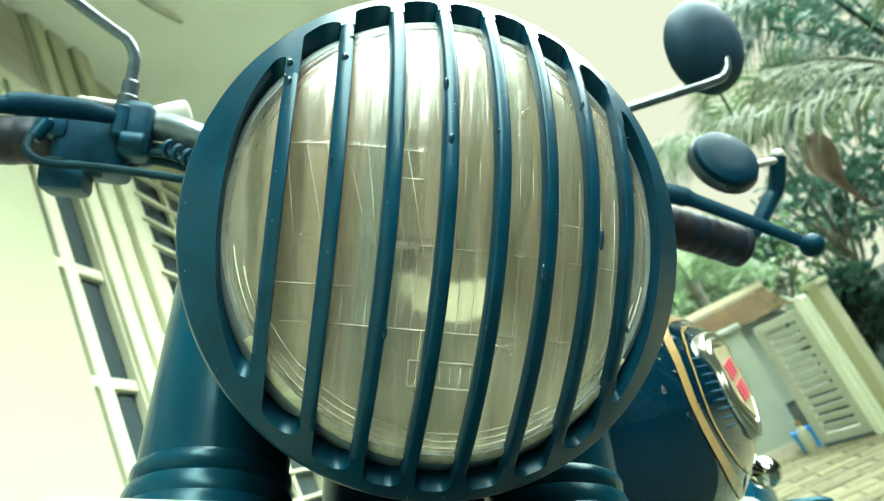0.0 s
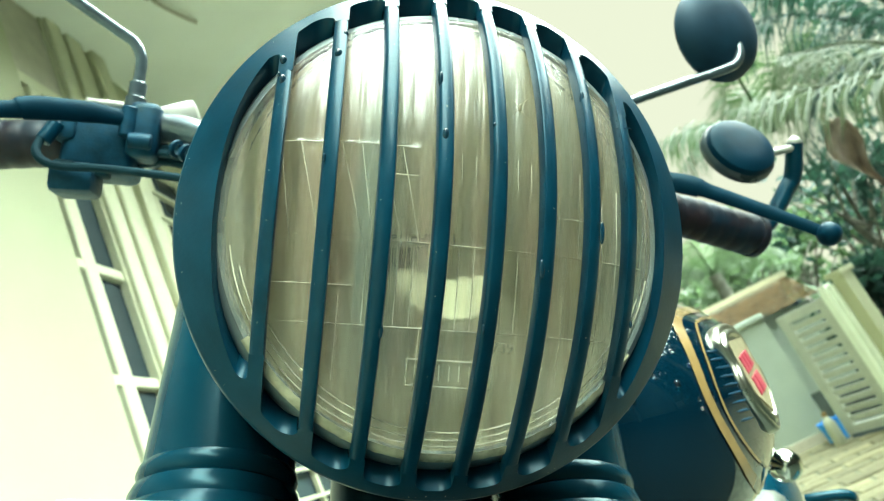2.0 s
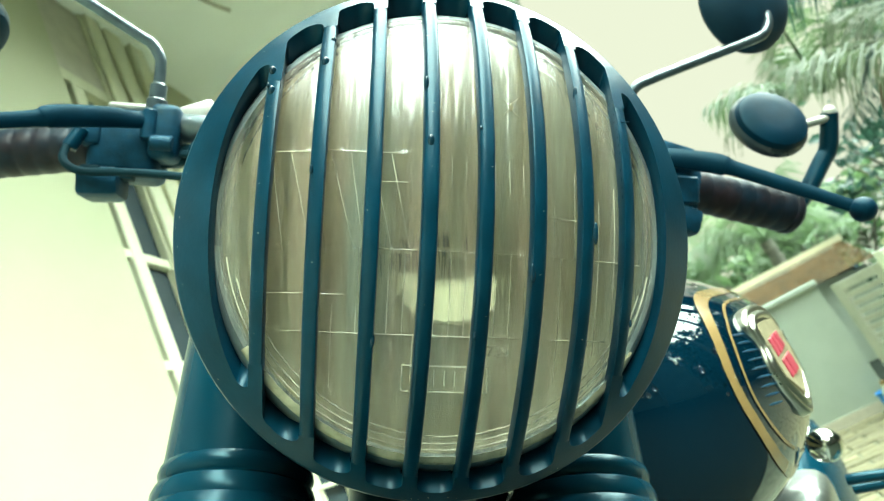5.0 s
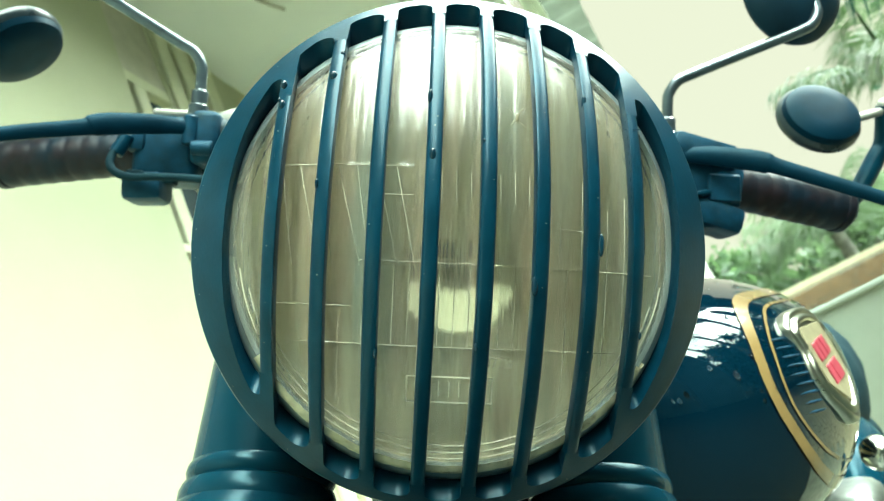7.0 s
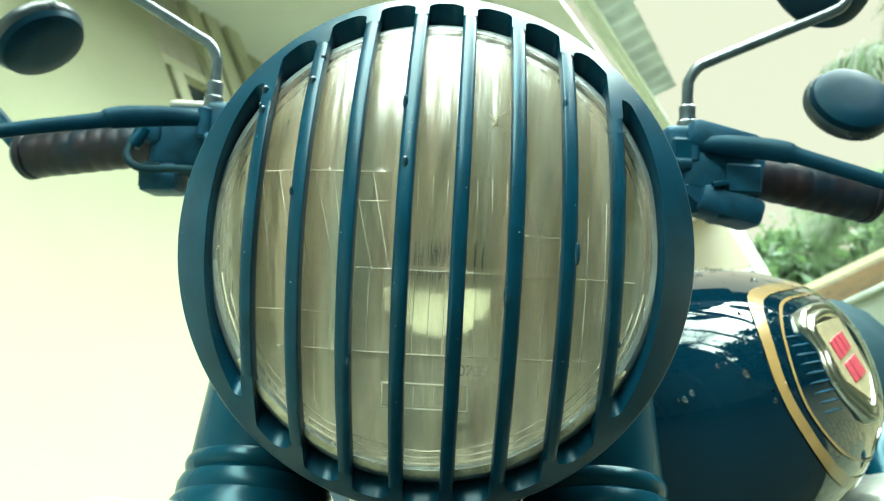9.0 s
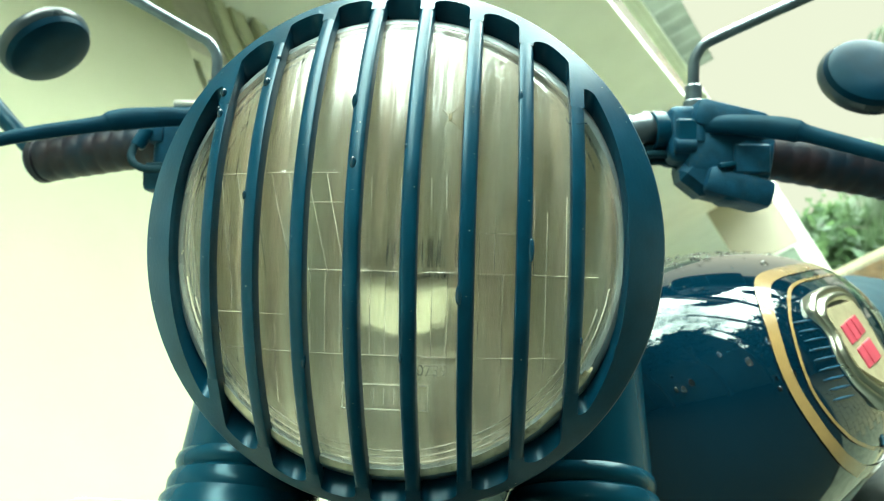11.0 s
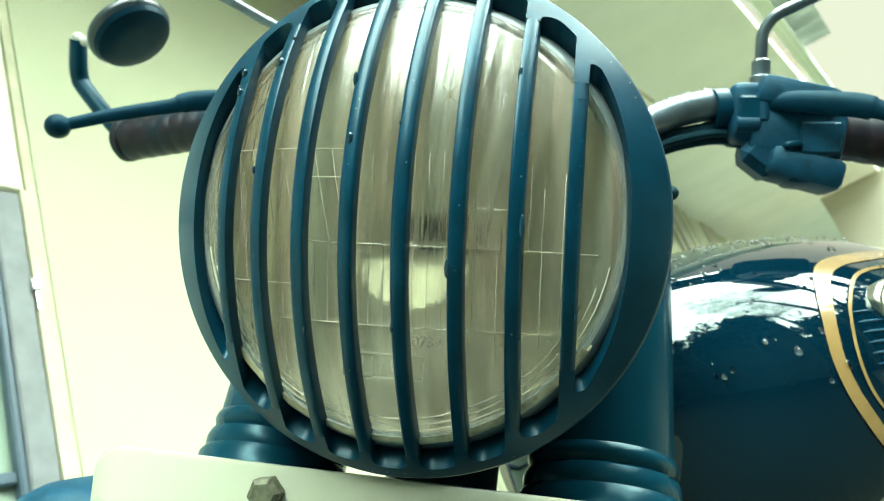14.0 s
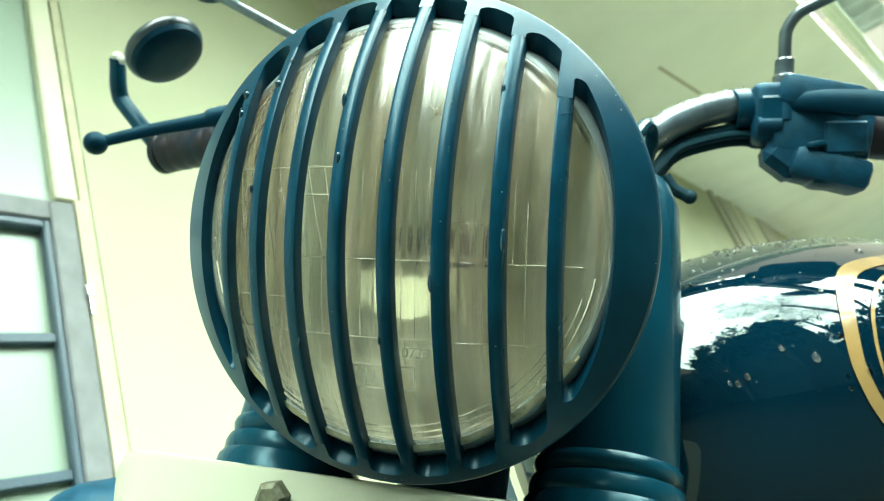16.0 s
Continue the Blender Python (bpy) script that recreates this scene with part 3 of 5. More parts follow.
for _k in range(1, 9):
    _x0, _h = (_k - 4.5) * BAR_PITCH, BAR_W / 2 + 0.0004
    for _z in (bar_reach(_k), -bar_reach(_k)):
        _fs = [f for f in _whole.faces if all(abs(v.co.x - _x0) < _h for v in f.verts)]
        bmesh.ops.bisect_plane(_whole, geom=list({e for f in _fs for e in (f, *f.edges, *f.verts)}), dist=1e-7, plane_co=(0, 0, _z), plane_no=(0, 0, 1))
    bmesh.ops.delete(_whole, geom=[f for f in _whole.faces if all(abs(v.co.x - _x0) < _h and abs(v.co.z) < bar_reach(_k) + 1e-5 for v in f.verts)], context="FACES")
guard = part("headlight_guard", moved(_whole, HEAD), BLACK_SATIN, bike, "matt black ribbed headlight guard", smooth=40)


def face_normals(ob):
    """Give the casting's outer face the dome's own smooth normals."""
    me = ob.data
    back, turn = HEAD.inverted(), HEAD.to_3x3()
    rows = [n.vector.copy() for n in me.corner_normals]
    for p in me.polygons:
        for li in p.loop_indices:
            v = back @ me.vertices[me.loops[li].vertex_index].co
            r = math.hypot(v.x, v.z)
            s = 2 * DOME * r / R_RIM ** 2
            n = turn @ Vector((v.x / r * s, -1, v.z / r * s)).normalized()
            if r < 0.0999 and p.normal.dot(n) > 0.93 and abs(v.y - dome_y(r)) < 0.0004:
                rows[li] = n
    me.normals_split_custom_set(rows)


face_normals(guard)


def guard_bar(k):
    """The free length of a bar, following the dome."""
    x0 = (k - 4.5) * BAR_PITCH
    zend = bar_reach(k) + 0.0002
    bm = bmesh.new()
    rings = []
    n = 60
    half, c = BAR_W / 2, 0.0013
    for i in range(n + 1):
        z = zend * (2 * i / n - 1)
        ring = []
        for sx, d in ((-half + c, 0), (half - c, 0), (half - c * 0.3, c * 0.3), (half, c), (half, WALL), (-half, WALL), (-half, c), (-half + c * 0.3, c * 0.3)):
            r = max(math.hypot(x0 + sx, z), 1e-5)
            ring.append(bm.verts.new((x0 + sx, -dome_point(r)[1] + d * math.hypot(1, 2 * DOME * r / R_RIM ** 2), z)))
        rings.append(ring)
    for a, b in zip(rings, rings[1:]):
        for j in range(8):
            bm.faces.new((a[j], b[j], b[(j + 1) % 8], a[(j + 1) % 8]))
    bm.faces.new(rings[0])
    bm.faces.new(rings[-1])
    return moved(bm, HEAD)


for _k in range(1, 9):
    part("bar", guard_bar(_k), BLACK_SATIN, guard, smooth=50)


def on_bar(k, z, side=0.0):
    x0 = (k - 4.5) * BAR_PITCH
    return Vector((x0 + side, dome_y(math.hypot(x0, z)), z))


# drips and chips in the enamel
DRIP = material("enamel_drip", (0.002, 0.026, 0.045), 0.22, vary=0.2, scale=80)
for _k, _z, _s, _h, _w in ((2, 0.0576, -0.0003, 1.3, 1.3), (4, 0.0472, -0.0022, 1.9, 0.8), (4, 0.0251, -0.0005, 1.5, 1.0), (7, -0.0019, 0.0023, 2.9, 0.9), (6, -0.0171, -0.0022, 2.4, 1.0), (7, 0.0515, -0.002, 2.2, 0.8), (1, 0.056, -0.0012, 1.2, 1.2), (1, 0.047, -0.0005, 1.3, 1.1), (2, 0.068, 0.0018, 1.2, 0.9), (3, -0.041, 0.0022, 1.8, 0.7)):
    part("enamel_drip", ball(0.0014, on_bar(_k, _z, _s), HEAD, (0.8 * _w, 0.5 * _w, _h), 12), DRIP, guard)
# a parting line across one bar
_c = on_bar(8, 0.0445)
part("parting_line", tube([_c + Vector((-0.0031, 0.0012, 0.0002)), _c + Vector((-0.0022, -0.0001, 0)), _c + Vector((0, -0.0003, -0.0001)), _c + Vector((0.0022, -0.0001, 0.0002)), _c + Vector((0.0031, 0.0012, 0.0003))], 0.00022, 13, 6, HEAD), LEVER_BLACK, guard)
# a string of small runs down the edge of one bar
for _i in range(11):
    part("enamel_drip", ball(0.0007, on_bar(8, 0.048 - 0.0034 * _i, -0.0023) + Vector((0, 0.0006, 0)), HEAD, (0.7, 0.7, 1.1 + 0.5 * (_i % 3)), 8), DRIP, guard)
_rng = random.Random(31)
for _i in range(16):
    _k = _rng.randint(1, 8)
    part("enamel_drip", ball(0.0009, on_bar(_k, _rng.uniform(-0.05, 0.075) * math.sqrt(max(0.1, 1 - ((_k - 4.5) / 5) ** 2)), _rng.choice((-1, 1)) * 0.0021) + Vector((0, _rng.uniform(0.0, 0.003), 0)), HEAD, (0.7, 0.6, _rng.uniform(0.8, 2.2)), 8), DRIP, guard)


def specks(count, seed):
    """Pale dust specks on the guard's bars and shoulder."""
    rng = random.Random(seed)
    bm = bmesh.new()
    for _ in range(count):
        if rng.random() < 0.6:
            k = rng.randint(1, 8)
            p = on_bar(k, rng.uniform(-0.85, 0.85) * bar_reach(k), rng.uniform(-0.0017, 0.0017))
        else:
            a, r = rng.uniform(0, 6.28), rng.uniform(0.0975, 0.1)
            p = Vector((r * math.cos(a), dome_y(r), r * math.sin(a)))
        bmesh.ops.create_icosphere(bm, subdivisions=1, radius=rng.choice((0.00009, 0.00013, 0.00019)), matrix=Matrix.Translation(p))
    return moved(bm, HEAD)


tagged(part("dust", specks(95, 8), PLATE_WHITE, guard, "pale dust specks"), kind="stuff")
part("dead_insect", join(ball(0.0009, (0.0205, lens_y(0.048) - 0.001, 0.0445), HEAD, (0.8, 0.5, 1.8), 10),
                         *[rod((0.0205, lens_y(0.048) - 0.001, 0.0445 + a), (0.0205 + b, lens_y(0.048) - 0.0006, 0.0445 + c), 0.00016, 5, HEAD)
                           for a, b, c in ((0.001, 0.003, 0.004), (0, -0.003, 0.003), (-0.001, 0.004, -0.004), (0, -0.0025, -0.003))]), BADGE_TAN, lens)

# fork: shrouds with rolled collars, sliders
for _s in (1, -1):
    o = Vector((0.082 * _s, 0.115, 0))
    axis = RAKE

    def along(k, o=o):
        return o + RAKE * k
    shroud = part("fork_shroud", lathe([(0, 0.052), (0.018, 0.050), (0.028, 0.042), (0.0325, 0.028), (0.0335, 0.0), (0.0335, -0.116), (0.0325, -0.12)], FORK @ basis(axis, o), 48), BLACK_GLOSS, bike)
    part("collar", lathe([(0.0325, -0.1155), (0.0348, -0.118), (0.0353, -0.121), (0.0342, -0.124), (0.0334, -0.125), (0.0356, -0.1265), (0.0368, -0.13), (0.0366, -0.134), (0.036, -0.136)], FORK @ basis(axis, o), 48), BLACK_GLOSS, shroud)
    part("cup", lathe([(0.0362, -0.1345), (0.0384, -0.138), (0.0392, -0.146), (0.039, -0.20), (0.034, -0.215), (0.0, -0.216)], FORK @ basis(axis, o), 48), BLACK_GLOSS, shroud)
    part("slider", lathe([(0, -0.2), (0.024, -0.2), (0.024, -0.40), (0.027, -0.41), (0.027, -0.66), (0.02, -0.68), (0, -0.68)], FORK @ basis(axis, o), 32), STEEL, bike)
    part("shroud_screw", join(lathe([(0.0042, 0), (0.0042, 0.0015), (0.003, 0.0028), (0, 0.003)], FORK @ basis((0.45 * _s, -0.8, 0.1), Vector((0.0975 * _s, 0.0445, -0.086))), 16)), STEEL, shroud)
part("fork_yoke", box((0.19, 0.06, 0.03), (0, 0.15, 0.05), 0.01, 3, FORK), BLACK_SATIN, bike)
part("steering_stem", rod(Vector((0, 0.15, 0)) - RAKE * 0.17, Vector((0, 0.15, 0)) + RAKE * 0.08, 0.03, 24, FORK), BLACK_SATIN, bike)

# number plate, blank, with two bolts
def rounded_plate(w, h, t, r, m):
    bm = bmesh.new()
    ring = []
    for cx, cz, a0 in ((w / 2 - r, h / 2 - r, 0), (-w / 2 + r, h / 2 - r, 90), (-w / 2 + r, -h / 2 + r, 180), (w / 2 - r, -h / 2 + r, 270)):
        for i in range(7):
            a = radians(a0 + 15 * i)
            ring.append((cx + r * math.cos(a), cz + r * math.sin(a)))
    rows = []
    for y, k in ((-t, 0.0), (-t - 0.0008, 0.0014), (0, 0.0)):
        rows.append([bm.verts.new((x - math.copysign(k, x), y, z - math.copysign(k, z))) for x, z in ring])
    n = len(ring)
    for a, b in ((rows[1], rows[0]), (rows[0], rows[2])):
        for i in range(n):
            bm.faces.new((a[i], a[(i + 1) % n], b[(i + 1) % n], b[i]))
    bm.faces.new(rows[1])
    bm.faces.new(rows[2][::-1])
    return moved(bm, m)


PLATE = FORK @ Matrix.Translation((-0.001, -0.0105, -0.103)) @ Matrix.Rotation(radians(-4), 4, "X") @ Matrix.Translation((0, 0, -0.06))
plate = part("number_plate", rounded_plate(0.272, 0.12, 0.0022, 0.012, PLATE), PLATE_WHITE, bike, "blank white number plate with rounded corners")
for _x in (-0.053, 0.055):
    part("bolt", lathe([(0, 0.007), (0.0052, 0.0068), (0.0074, 0.0052), (0.0074, 0.0), (0.0, 0.0)], PLATE @ Matrix.Translation((_x, -0.0028, 0.049)) @ AHEAD @ Matrix.Rotation(radians(12), 4, "Z"), 6), RUST, plate, "weathered brass hex bolt", smooth=20)
part("plate_bracket", join(box((0.16, 0.004, 0.05), (0, 0.006, -0.02), 0.001, 1, PLATE), tube([(0.05, 0.004, 0.02), (0.05, 0.05, 0.03), (0.05, 0.09, 0.02)], 0.005, 10, 8, PLATE), tube([(-0.05, 0.004, 0.02), (-0.05, 0.05, 0.03), (-0.05, 0.09, 0.02)], 0.005, 10, 8, PLATE)), BLACK_SATIN, bike)
ind = part("marker_lamp", lathe([(0, 0.022), (0.014, 0.0205), (0.024, 0.015), (0.029, 0.006), (0.03, -0.004), (0.026, -0.03), (0.012, -0.04)], FORK @ Matrix.Translation((-0.166, 0.004, -0.158)) @ AHEAD, 32), BLACK_PLASTIC, bike, "black round marker lamp with a cross-head screw")
part("screw", join(lathe([(0.0048, 0), (0.0046, 0.0015), (0.003, 0.0026), (0, 0.003)], FORK @ Matrix.Translation((-0.1655, -0.0155, -0.1445)) @ Matrix.Rotation(radians(-30), 4, "X") @ AHEAD, 20)), CHROME, ind)
part("stalk", tube([(-0.155, 0.03, -0.165), (-0.12, 0.06, -0.17), (-0.08, 0.08, -0.16)], 0.007, 12, 10, FORK), BLACK_SATIN, ind)

# handlebar with grips, levers, switches and mirrors
bar_path = [(0.0, 0.195, 0.066), (0.06, 0.197, 0.068), (0.088, 0.208, 0.08), (0.115, 0.224, 0.1), (0.141, 0.234, 0.111), (0.163, 0.241, 0.115), (0.185, 0.248, 0.112), (0.235, 0.258, 0.1), (0.337, 0.266, 0.087)]
full = [flip(p, -1) for p in bar_path[:0:-1]] + bar_path
part("handlebar", tube(full, 0.0112, 110, 16, FORK), BAR_STEEL, bike)


def grip(s):
    """A wrapped grip with raised windings."""
    a, b = Vector((0.232, 0.2575, 0.1005)), Vector((0.338, 0.266, 0.087))
    prof = []
    L = (b - a).length
    for i in range(67):
        f = i / 66
        prof.append((0.0168 + 0.0009 * abs(math.sin(f * math.pi * 8)) ** 0.6 + 0.0012 * f, f * L))
    prof = [(0.012, -0.001), *prof, (0.0195, L + 0.001), (0.0195, L + 0.006), (0.0165, L + 0.009), (0, L + 0.009)]
    m = FORK @ Matrix.Diagonal((s, 1, 1, 1)) @ basis(b - a, a)
    return lathe(prof, m, 28)


for _s in (1, -1):
    S = Matrix.Diagonal((_s, 1, 1, 1))
    FS = FORK @ S
    g = part("grip", grip(_s), GRIP_LEATHER, bike, "brown wound grip")
    part("bar_end", rod((0.334, 0.2657, 0.0875), (0.349, 0.267, 0.0855), 0.0175, 24, FS, 0.003), BLACK_PLASTIC, g)
    sw = part("switch_housing", join(box((0.05, 0.042, 0.05), (0.206, 0.252, 0.099), 0.008, 3, FS), box((0.03, 0.03, 0.022), (0.213, 0.235, 0.078), 0.005, 2, FS @ Matrix.Rotation(radians(3), 4, "Y")),
                                     box((0.016, 0.02, 0.02), (0.228, 0.238, 0.105), 0.004, 2, FS)), BLACK_PLASTIC, bike)
    if _s == 1:
        hull = part("switch_body", join(box((0.062, 0.05, 0.04), (0.209, 0.247, 0.093), 0.007, 2, FS @ Matrix.Translation((0.209, 0.247, 0.093)) @ Matrix.Rotation(radians(8), 4, "Y") @ Matrix.Translation((-0.209, -0.247, -0.093))),
                                      box((0.05, 0.036, 0.022), (0, 0, 0), 0.006, 2, FS @ Matrix.Translation((0.214, 0.236, 0.068)) @ Matrix.Rotation(radians(14), 4, "Y")),
                                      box((0.03, 0.03, 0.03), (0, 0, 0), 0.006, 1, FS @ Matrix.Translation((0.19, 0.238, 0.079)) @ Matrix.Rotation(radians(38), 4, "Y"))), BLACK_PLASTIC, sw)
        part("switch_plate", box((0.026, 0.004, 0.022), (0.222, 0.2205, 0.088), 0.0015, 1, FS), BLACK_PLASTIC, sw)
        part("lever_perch", box((0.054, 0.03, 0.022), (0, 0, 0), 0.006, 2, FS @ Matrix.Translation((0.208, 0.233, 0.1175)) @ Matrix.Rotation(radians(13), 4, "Y")), BLACK_PLASTIC, sw)
        part("switch_paddle", box((0.012, 0.007, 0.004), (0, 0, 0), 0.0012, 2, FS @ Matrix.Translation((0.204, 0.219, 0.083)) @ Matrix.Rotation(radians(-10), 4, "Y")), BLACK_SATIN, sw)
        part("clamp_band", lathe([(0.0135, -0.006), (0.0148, -0.005), (0.0148, 0.005), (0.0135, 0.006)], FS @ basis((0.95, 0.25, 0.1), (0.158, 0.2385, 0.1115)), 28, True), BLACK_SATIN, sw)
        part("clamp_face", box((0.016, 0.004, 0.022), (0.177, 0.2235, 0.107), 0.002, 1, FS), BLACK_SATIN, sw)
    part("switch_button", box((0.014, 0.008, 0.008), (0.222, 0.224, 0.074), 0.002, 2, FS), RUBBER, sw)
    part("switch_button", box((0.012, 0.012, 0.007), (0.2, 0.23, 0.073), 0.002, 2, FS), RUBBER, sw)
    part("clamp", join(box((0.022, 0.036, 0.042), (0.176, 0.243, 0.108), 0.006, 3, FS), rod((0.168, 0.226, 0.098), (0.184, 0.226, 0.098), 0.006, 14, FS, 0.001)), BLACK_PLASTIC, sw)
    _dx, _dz = (0.013, 0.009) if _s == 1 else (0.0, 0.0)
    FM = FS @ Matrix.Translation((_dx, 0, 0))
    lever = part("lever", join(tube([(0.180, 0.228, 0.113), (0.205, 0.215, 0.1115), (0.232, 0.2015, 0.106), (0.243, 0.196, 0.1025), (0.25, 0.1925, 0.0995), (0.285 + _dz * 0.4, 0.1745, 0.088 - _dz * 0.6), (0.318 + _dz * 0.7, 0.158, 0.0755 - _dz)], [0.0045, 0.0075, 0.0084, 0.008, 0.006, 0.0053, 0.0046], 60, 10, FS, 0.5),
                               ball(0.0092, (0.3195 + _dz * 0.7, 0.1572, 0.0748 - _dz), FS)), LEVER_BLACK, bike, "black ball-ended lever")
    part("pivot_bolt", rod((0.186, 0.226, 0.1), (0.186, 0.226, 0.1225), 0.0055, 12, FS, 0.001), BLACK_PLASTIC, lever)
    # upper mirror on a cranked stem
    mir = part("mirror", lathe([(0.0, -0.012), (0.02, -0.0105), (0.034, -0.006), (0.0425, 0.001), (0.0445, 0.007), (0.0435, 0.010), (0.041, 0.0095)], FM @ Matrix.Translation((0.272, 0.224, 0.257)) @ Matrix.Rotation(radians(10), 4, "Z") @ Matrix.Rotation(radians(-90), 4, "X"), 48), MIRROR_BACK, bike, "round black mirror seen from its back")
    part("mirror_glass", lathe([(0, 0.0085), (0.0412, 0.0085)], FM @ Matrix.Translation((0.272, 0.224, 0.257)) @ Matrix.Rotation(radians(10), 4, "Z") @ Matrix.Rotation(radians(-90), 4, "X"), 48), MIRROR_GLASS, mir)
    part("stem", tube([(0.189, 0.25, 0.138), (0.1885, 0.249, 0.163), (0.1895, 0.248, 0.172), (0.1955, 0.246, 0.1815), (0.207, 0.243, 0.1875), (0.24 + _dx * 0.5, 0.232, 0.204), (0.272 + _dx, 0.2195, 0.2195), (0.28 + _dx, 0.2165, 0.2245), (0.2835 + _dx, 0.2165, 0.233), (0.2835 + _dx, 0.219, 0.243)], 0.0044, 60, 12, FS), BAR_STEEL, mir)
    part("stem_nut", join(rod((0.189, 0.25, 0.122), (0.189, 0.25, 0.13), 0.0095, 6, FS, 0.001), rod((0.189, 0.25, 0.13), (0.1888, 0.2497, 0.139), 0.0078, 18, FS, 0.001), rod((0.1888, 0.2497, 0.139), (0.1886, 0.2493, 0.151), 0.0064, 18, FS, 0.0012)), BAR_STEEL, mir)
    # small oval mirror clamped to the end of the bar
    _low = 0.014 if _s == 1 else 0.0
    _n, _k = (Vector((0.032, 0.913, -0.407)), 0.93) if _s == 1 else (Vector((0.6675, 0.0467, 0.743)), 1.0)
    _x = Vector((0.795, -0.405, -0.45))
    _x = (_x - _n * _x.dot(_n)).normalized()
    _y = _n.cross(_x)
    _o = Vector((0.320, 0.252, 0.163)) if _s == 1 else Vector((0.333, 0.252, 0.177))
    be = FS @ Matrix(((_x.x * _k, _y.x * _k, _n.x, _o.x), (_x.y * _k, _y.y * _k, _n.y, _o.y), (_x.z * _k, _y.z * _k, _n.z, _o.z), (0, 0, 0, 1)))
    bm_ = part("bar_end_mirror", lathe([(0.0, -0.0085), (0.016, -0.0082), (0.027, -0.007), (0.0325, -0.004), (0.0348, 0.001), (0.0358, 0.006), (0.035, 0.0085), (0.033, 0.0085)], be, 44), LEVER_BLACK, bike, "small oval black bar-end mirror")
    part("mirror_glass", lathe([(0, 0.0075), (0.033, 0.0075)], be, 40), MIRROR_GLASS, bm_)
    part("rim", lathe([(0.0346, 0.0005), (0.0366, 0.003), (0.037, 0.0065), (0.0362, 0.0092), (0.0345, 0.0094)], be, 48), RIM_GREY, bm_, "grey rim")
    part("arm", tube([(0.343, 0.267, 0.088), (0.358, 0.266, 0.102), (0.388 - _dx, 0.2635, 0.134), (0.392 - _dx, 0.262, 0.142), (0.3915 - _dx, 0.258, 0.152), (0.387 - _dx, 0.25, 0.174)], [0.0075, 0.0078, 0.0078, 0.0078, 0.0078, 0.0072], 40, 12, FS), BLACK_SATIN, bm_)
    part("joint", join(rod((0.391 - _dx, 0.2495, 0.171), (0.345, 0.2505, 0.1735 - _low), 0.0036, 12, FS), ball(0.0062, (0.387 - _dx, 0.25, 0.174), FS)), PALE_ALLOY, bm_, "pale cast joint")
    # control cables from the lever into the lamp
    for _i, (dz, dy, r) in enumerate(((-0.0165, 0.0, 0.0044), (-0.0245, 0.003, 0.0036), (-0.0215, -0.006, 0.003))):
        pts = [Vector(p) + Vector((0, dy, dz)) for p in bar_path[3:8]][::-1]
        pts = [Vector((0.2, 0.24 + dy, 0.098 + dz * 0.5))] + pts[1:] + [Vector((0.098, 0.2, 0.07 + dz * 0.8)), Vector((0.08, 0.16, 0.035)), Vector((0.06, 0.14, 0.01))]
        part("cable", tube(pts, r, 40, 8, FS), RUBBER, bike)
for _k in range(5):
    _p = Vector((-0.150 + 0.0075 * _k, 0.221 - 0.004 * _k, 0.094 - 0.0035 * _k))
    part("cable_sleeve", lathe([(0.004, -0.002), (0.0066, -0.0012), (0.0066, 0.0012), (0.004, 0.002)], FORK @ basis((0.8, -0.45, -0.35), _p), 16, True), BLACK_PLASTIC, bike)
# brake reservoir beside the throttle
res = part("brake_reservoir", box((0.036, 0.034, 0.024), (-0.21, 0.266, 0.119), 0.006, 3, FORK), BLACK_SATIN, bike)
part("reservoir_cap", box((0.031, 0.03, 0.007), (-0.21, 0.266, 0.1325), 0.003, 3, FORK), PALE_ALLOY, res)
part("cable_loop", tube([(-0.239, 0.225, 0.094), (-0.240, 0.22, 0.082), (-0.234, 0.217, 0.0745), (-0.222, 0.215, 0.071), (-0.2, 0.212, 0.0715), (-0.17, 0.205, 0.07), (-0.13, 0.19, 0.065), (-0.1, 0.17, 0.06)], 0.003, 44, 10, FORK), RUBBER, bike)
part("cable_ferrule", rod((-0.232, 0.229, 0.106), (-0.239, 0.2255, 0.09), 0.0052, 16, FORK, 0.001), BLACK_SATIN, bike)
part("lever_perch_cap", box((0.034, 0.03, 0.02), (0, 0, 0), 0.005, 2, FORK @ Matrix.Translation((-0.160, 0.262, 0.129)) @ Matrix.Rotation(radians(-22), 4, "Y")), PALE_ALLOY, bike, "pale grey lever perch cap")
part("cable_clip", join(tube([(0.108, 0.2, 0.058), (0.114, 0.2, 0.05), (0.123, 0.2, 0.045)], 0.0042, 12, 10, FORK), ball(0.0048, (0.1245, 0.2, 0.0445), FORK)), RUBBER, bike)
part("hose_loop", tube([(0.083, 0.15, 0.062), (0.09, 0.17, 0.082), (0.096, 0.185, 0.09), (0.099, 0.195, 0.082), (0.096, 0.2, 0.066)], 0.0045, 24, 10, FORK), BLACK_GLOSS, bike)

# tank: sections along the frame
_ty = [0.0, 0.02, 0.05, 0.085, 0.12, 0.16, 0.21, 0.27, 0.33, 0.39, 0.45, 0.50, 0.53]
_tw = [0.012, 0.058, 0.097, 0.128, 0.150, 0.166, 0.1735, 0.173, 0.164, 0.148, 0.122, 0.088, 0.02]
_tt = [-0.085, -0.062, -0.046, -0.035, -0.028, -0.022, -0.018, -0.018, -0.023, -0.034, -0.052, -0.078, -0.12]
_tb = [-0.16, -0.20, -0.225, -0.24, -0.247, -0.25, -0.25, -0.25, -0.248, -0.244, -0.236, -0.222, -0.19]


def at(table, y):
    return float(np.interp(y, _ty, table))


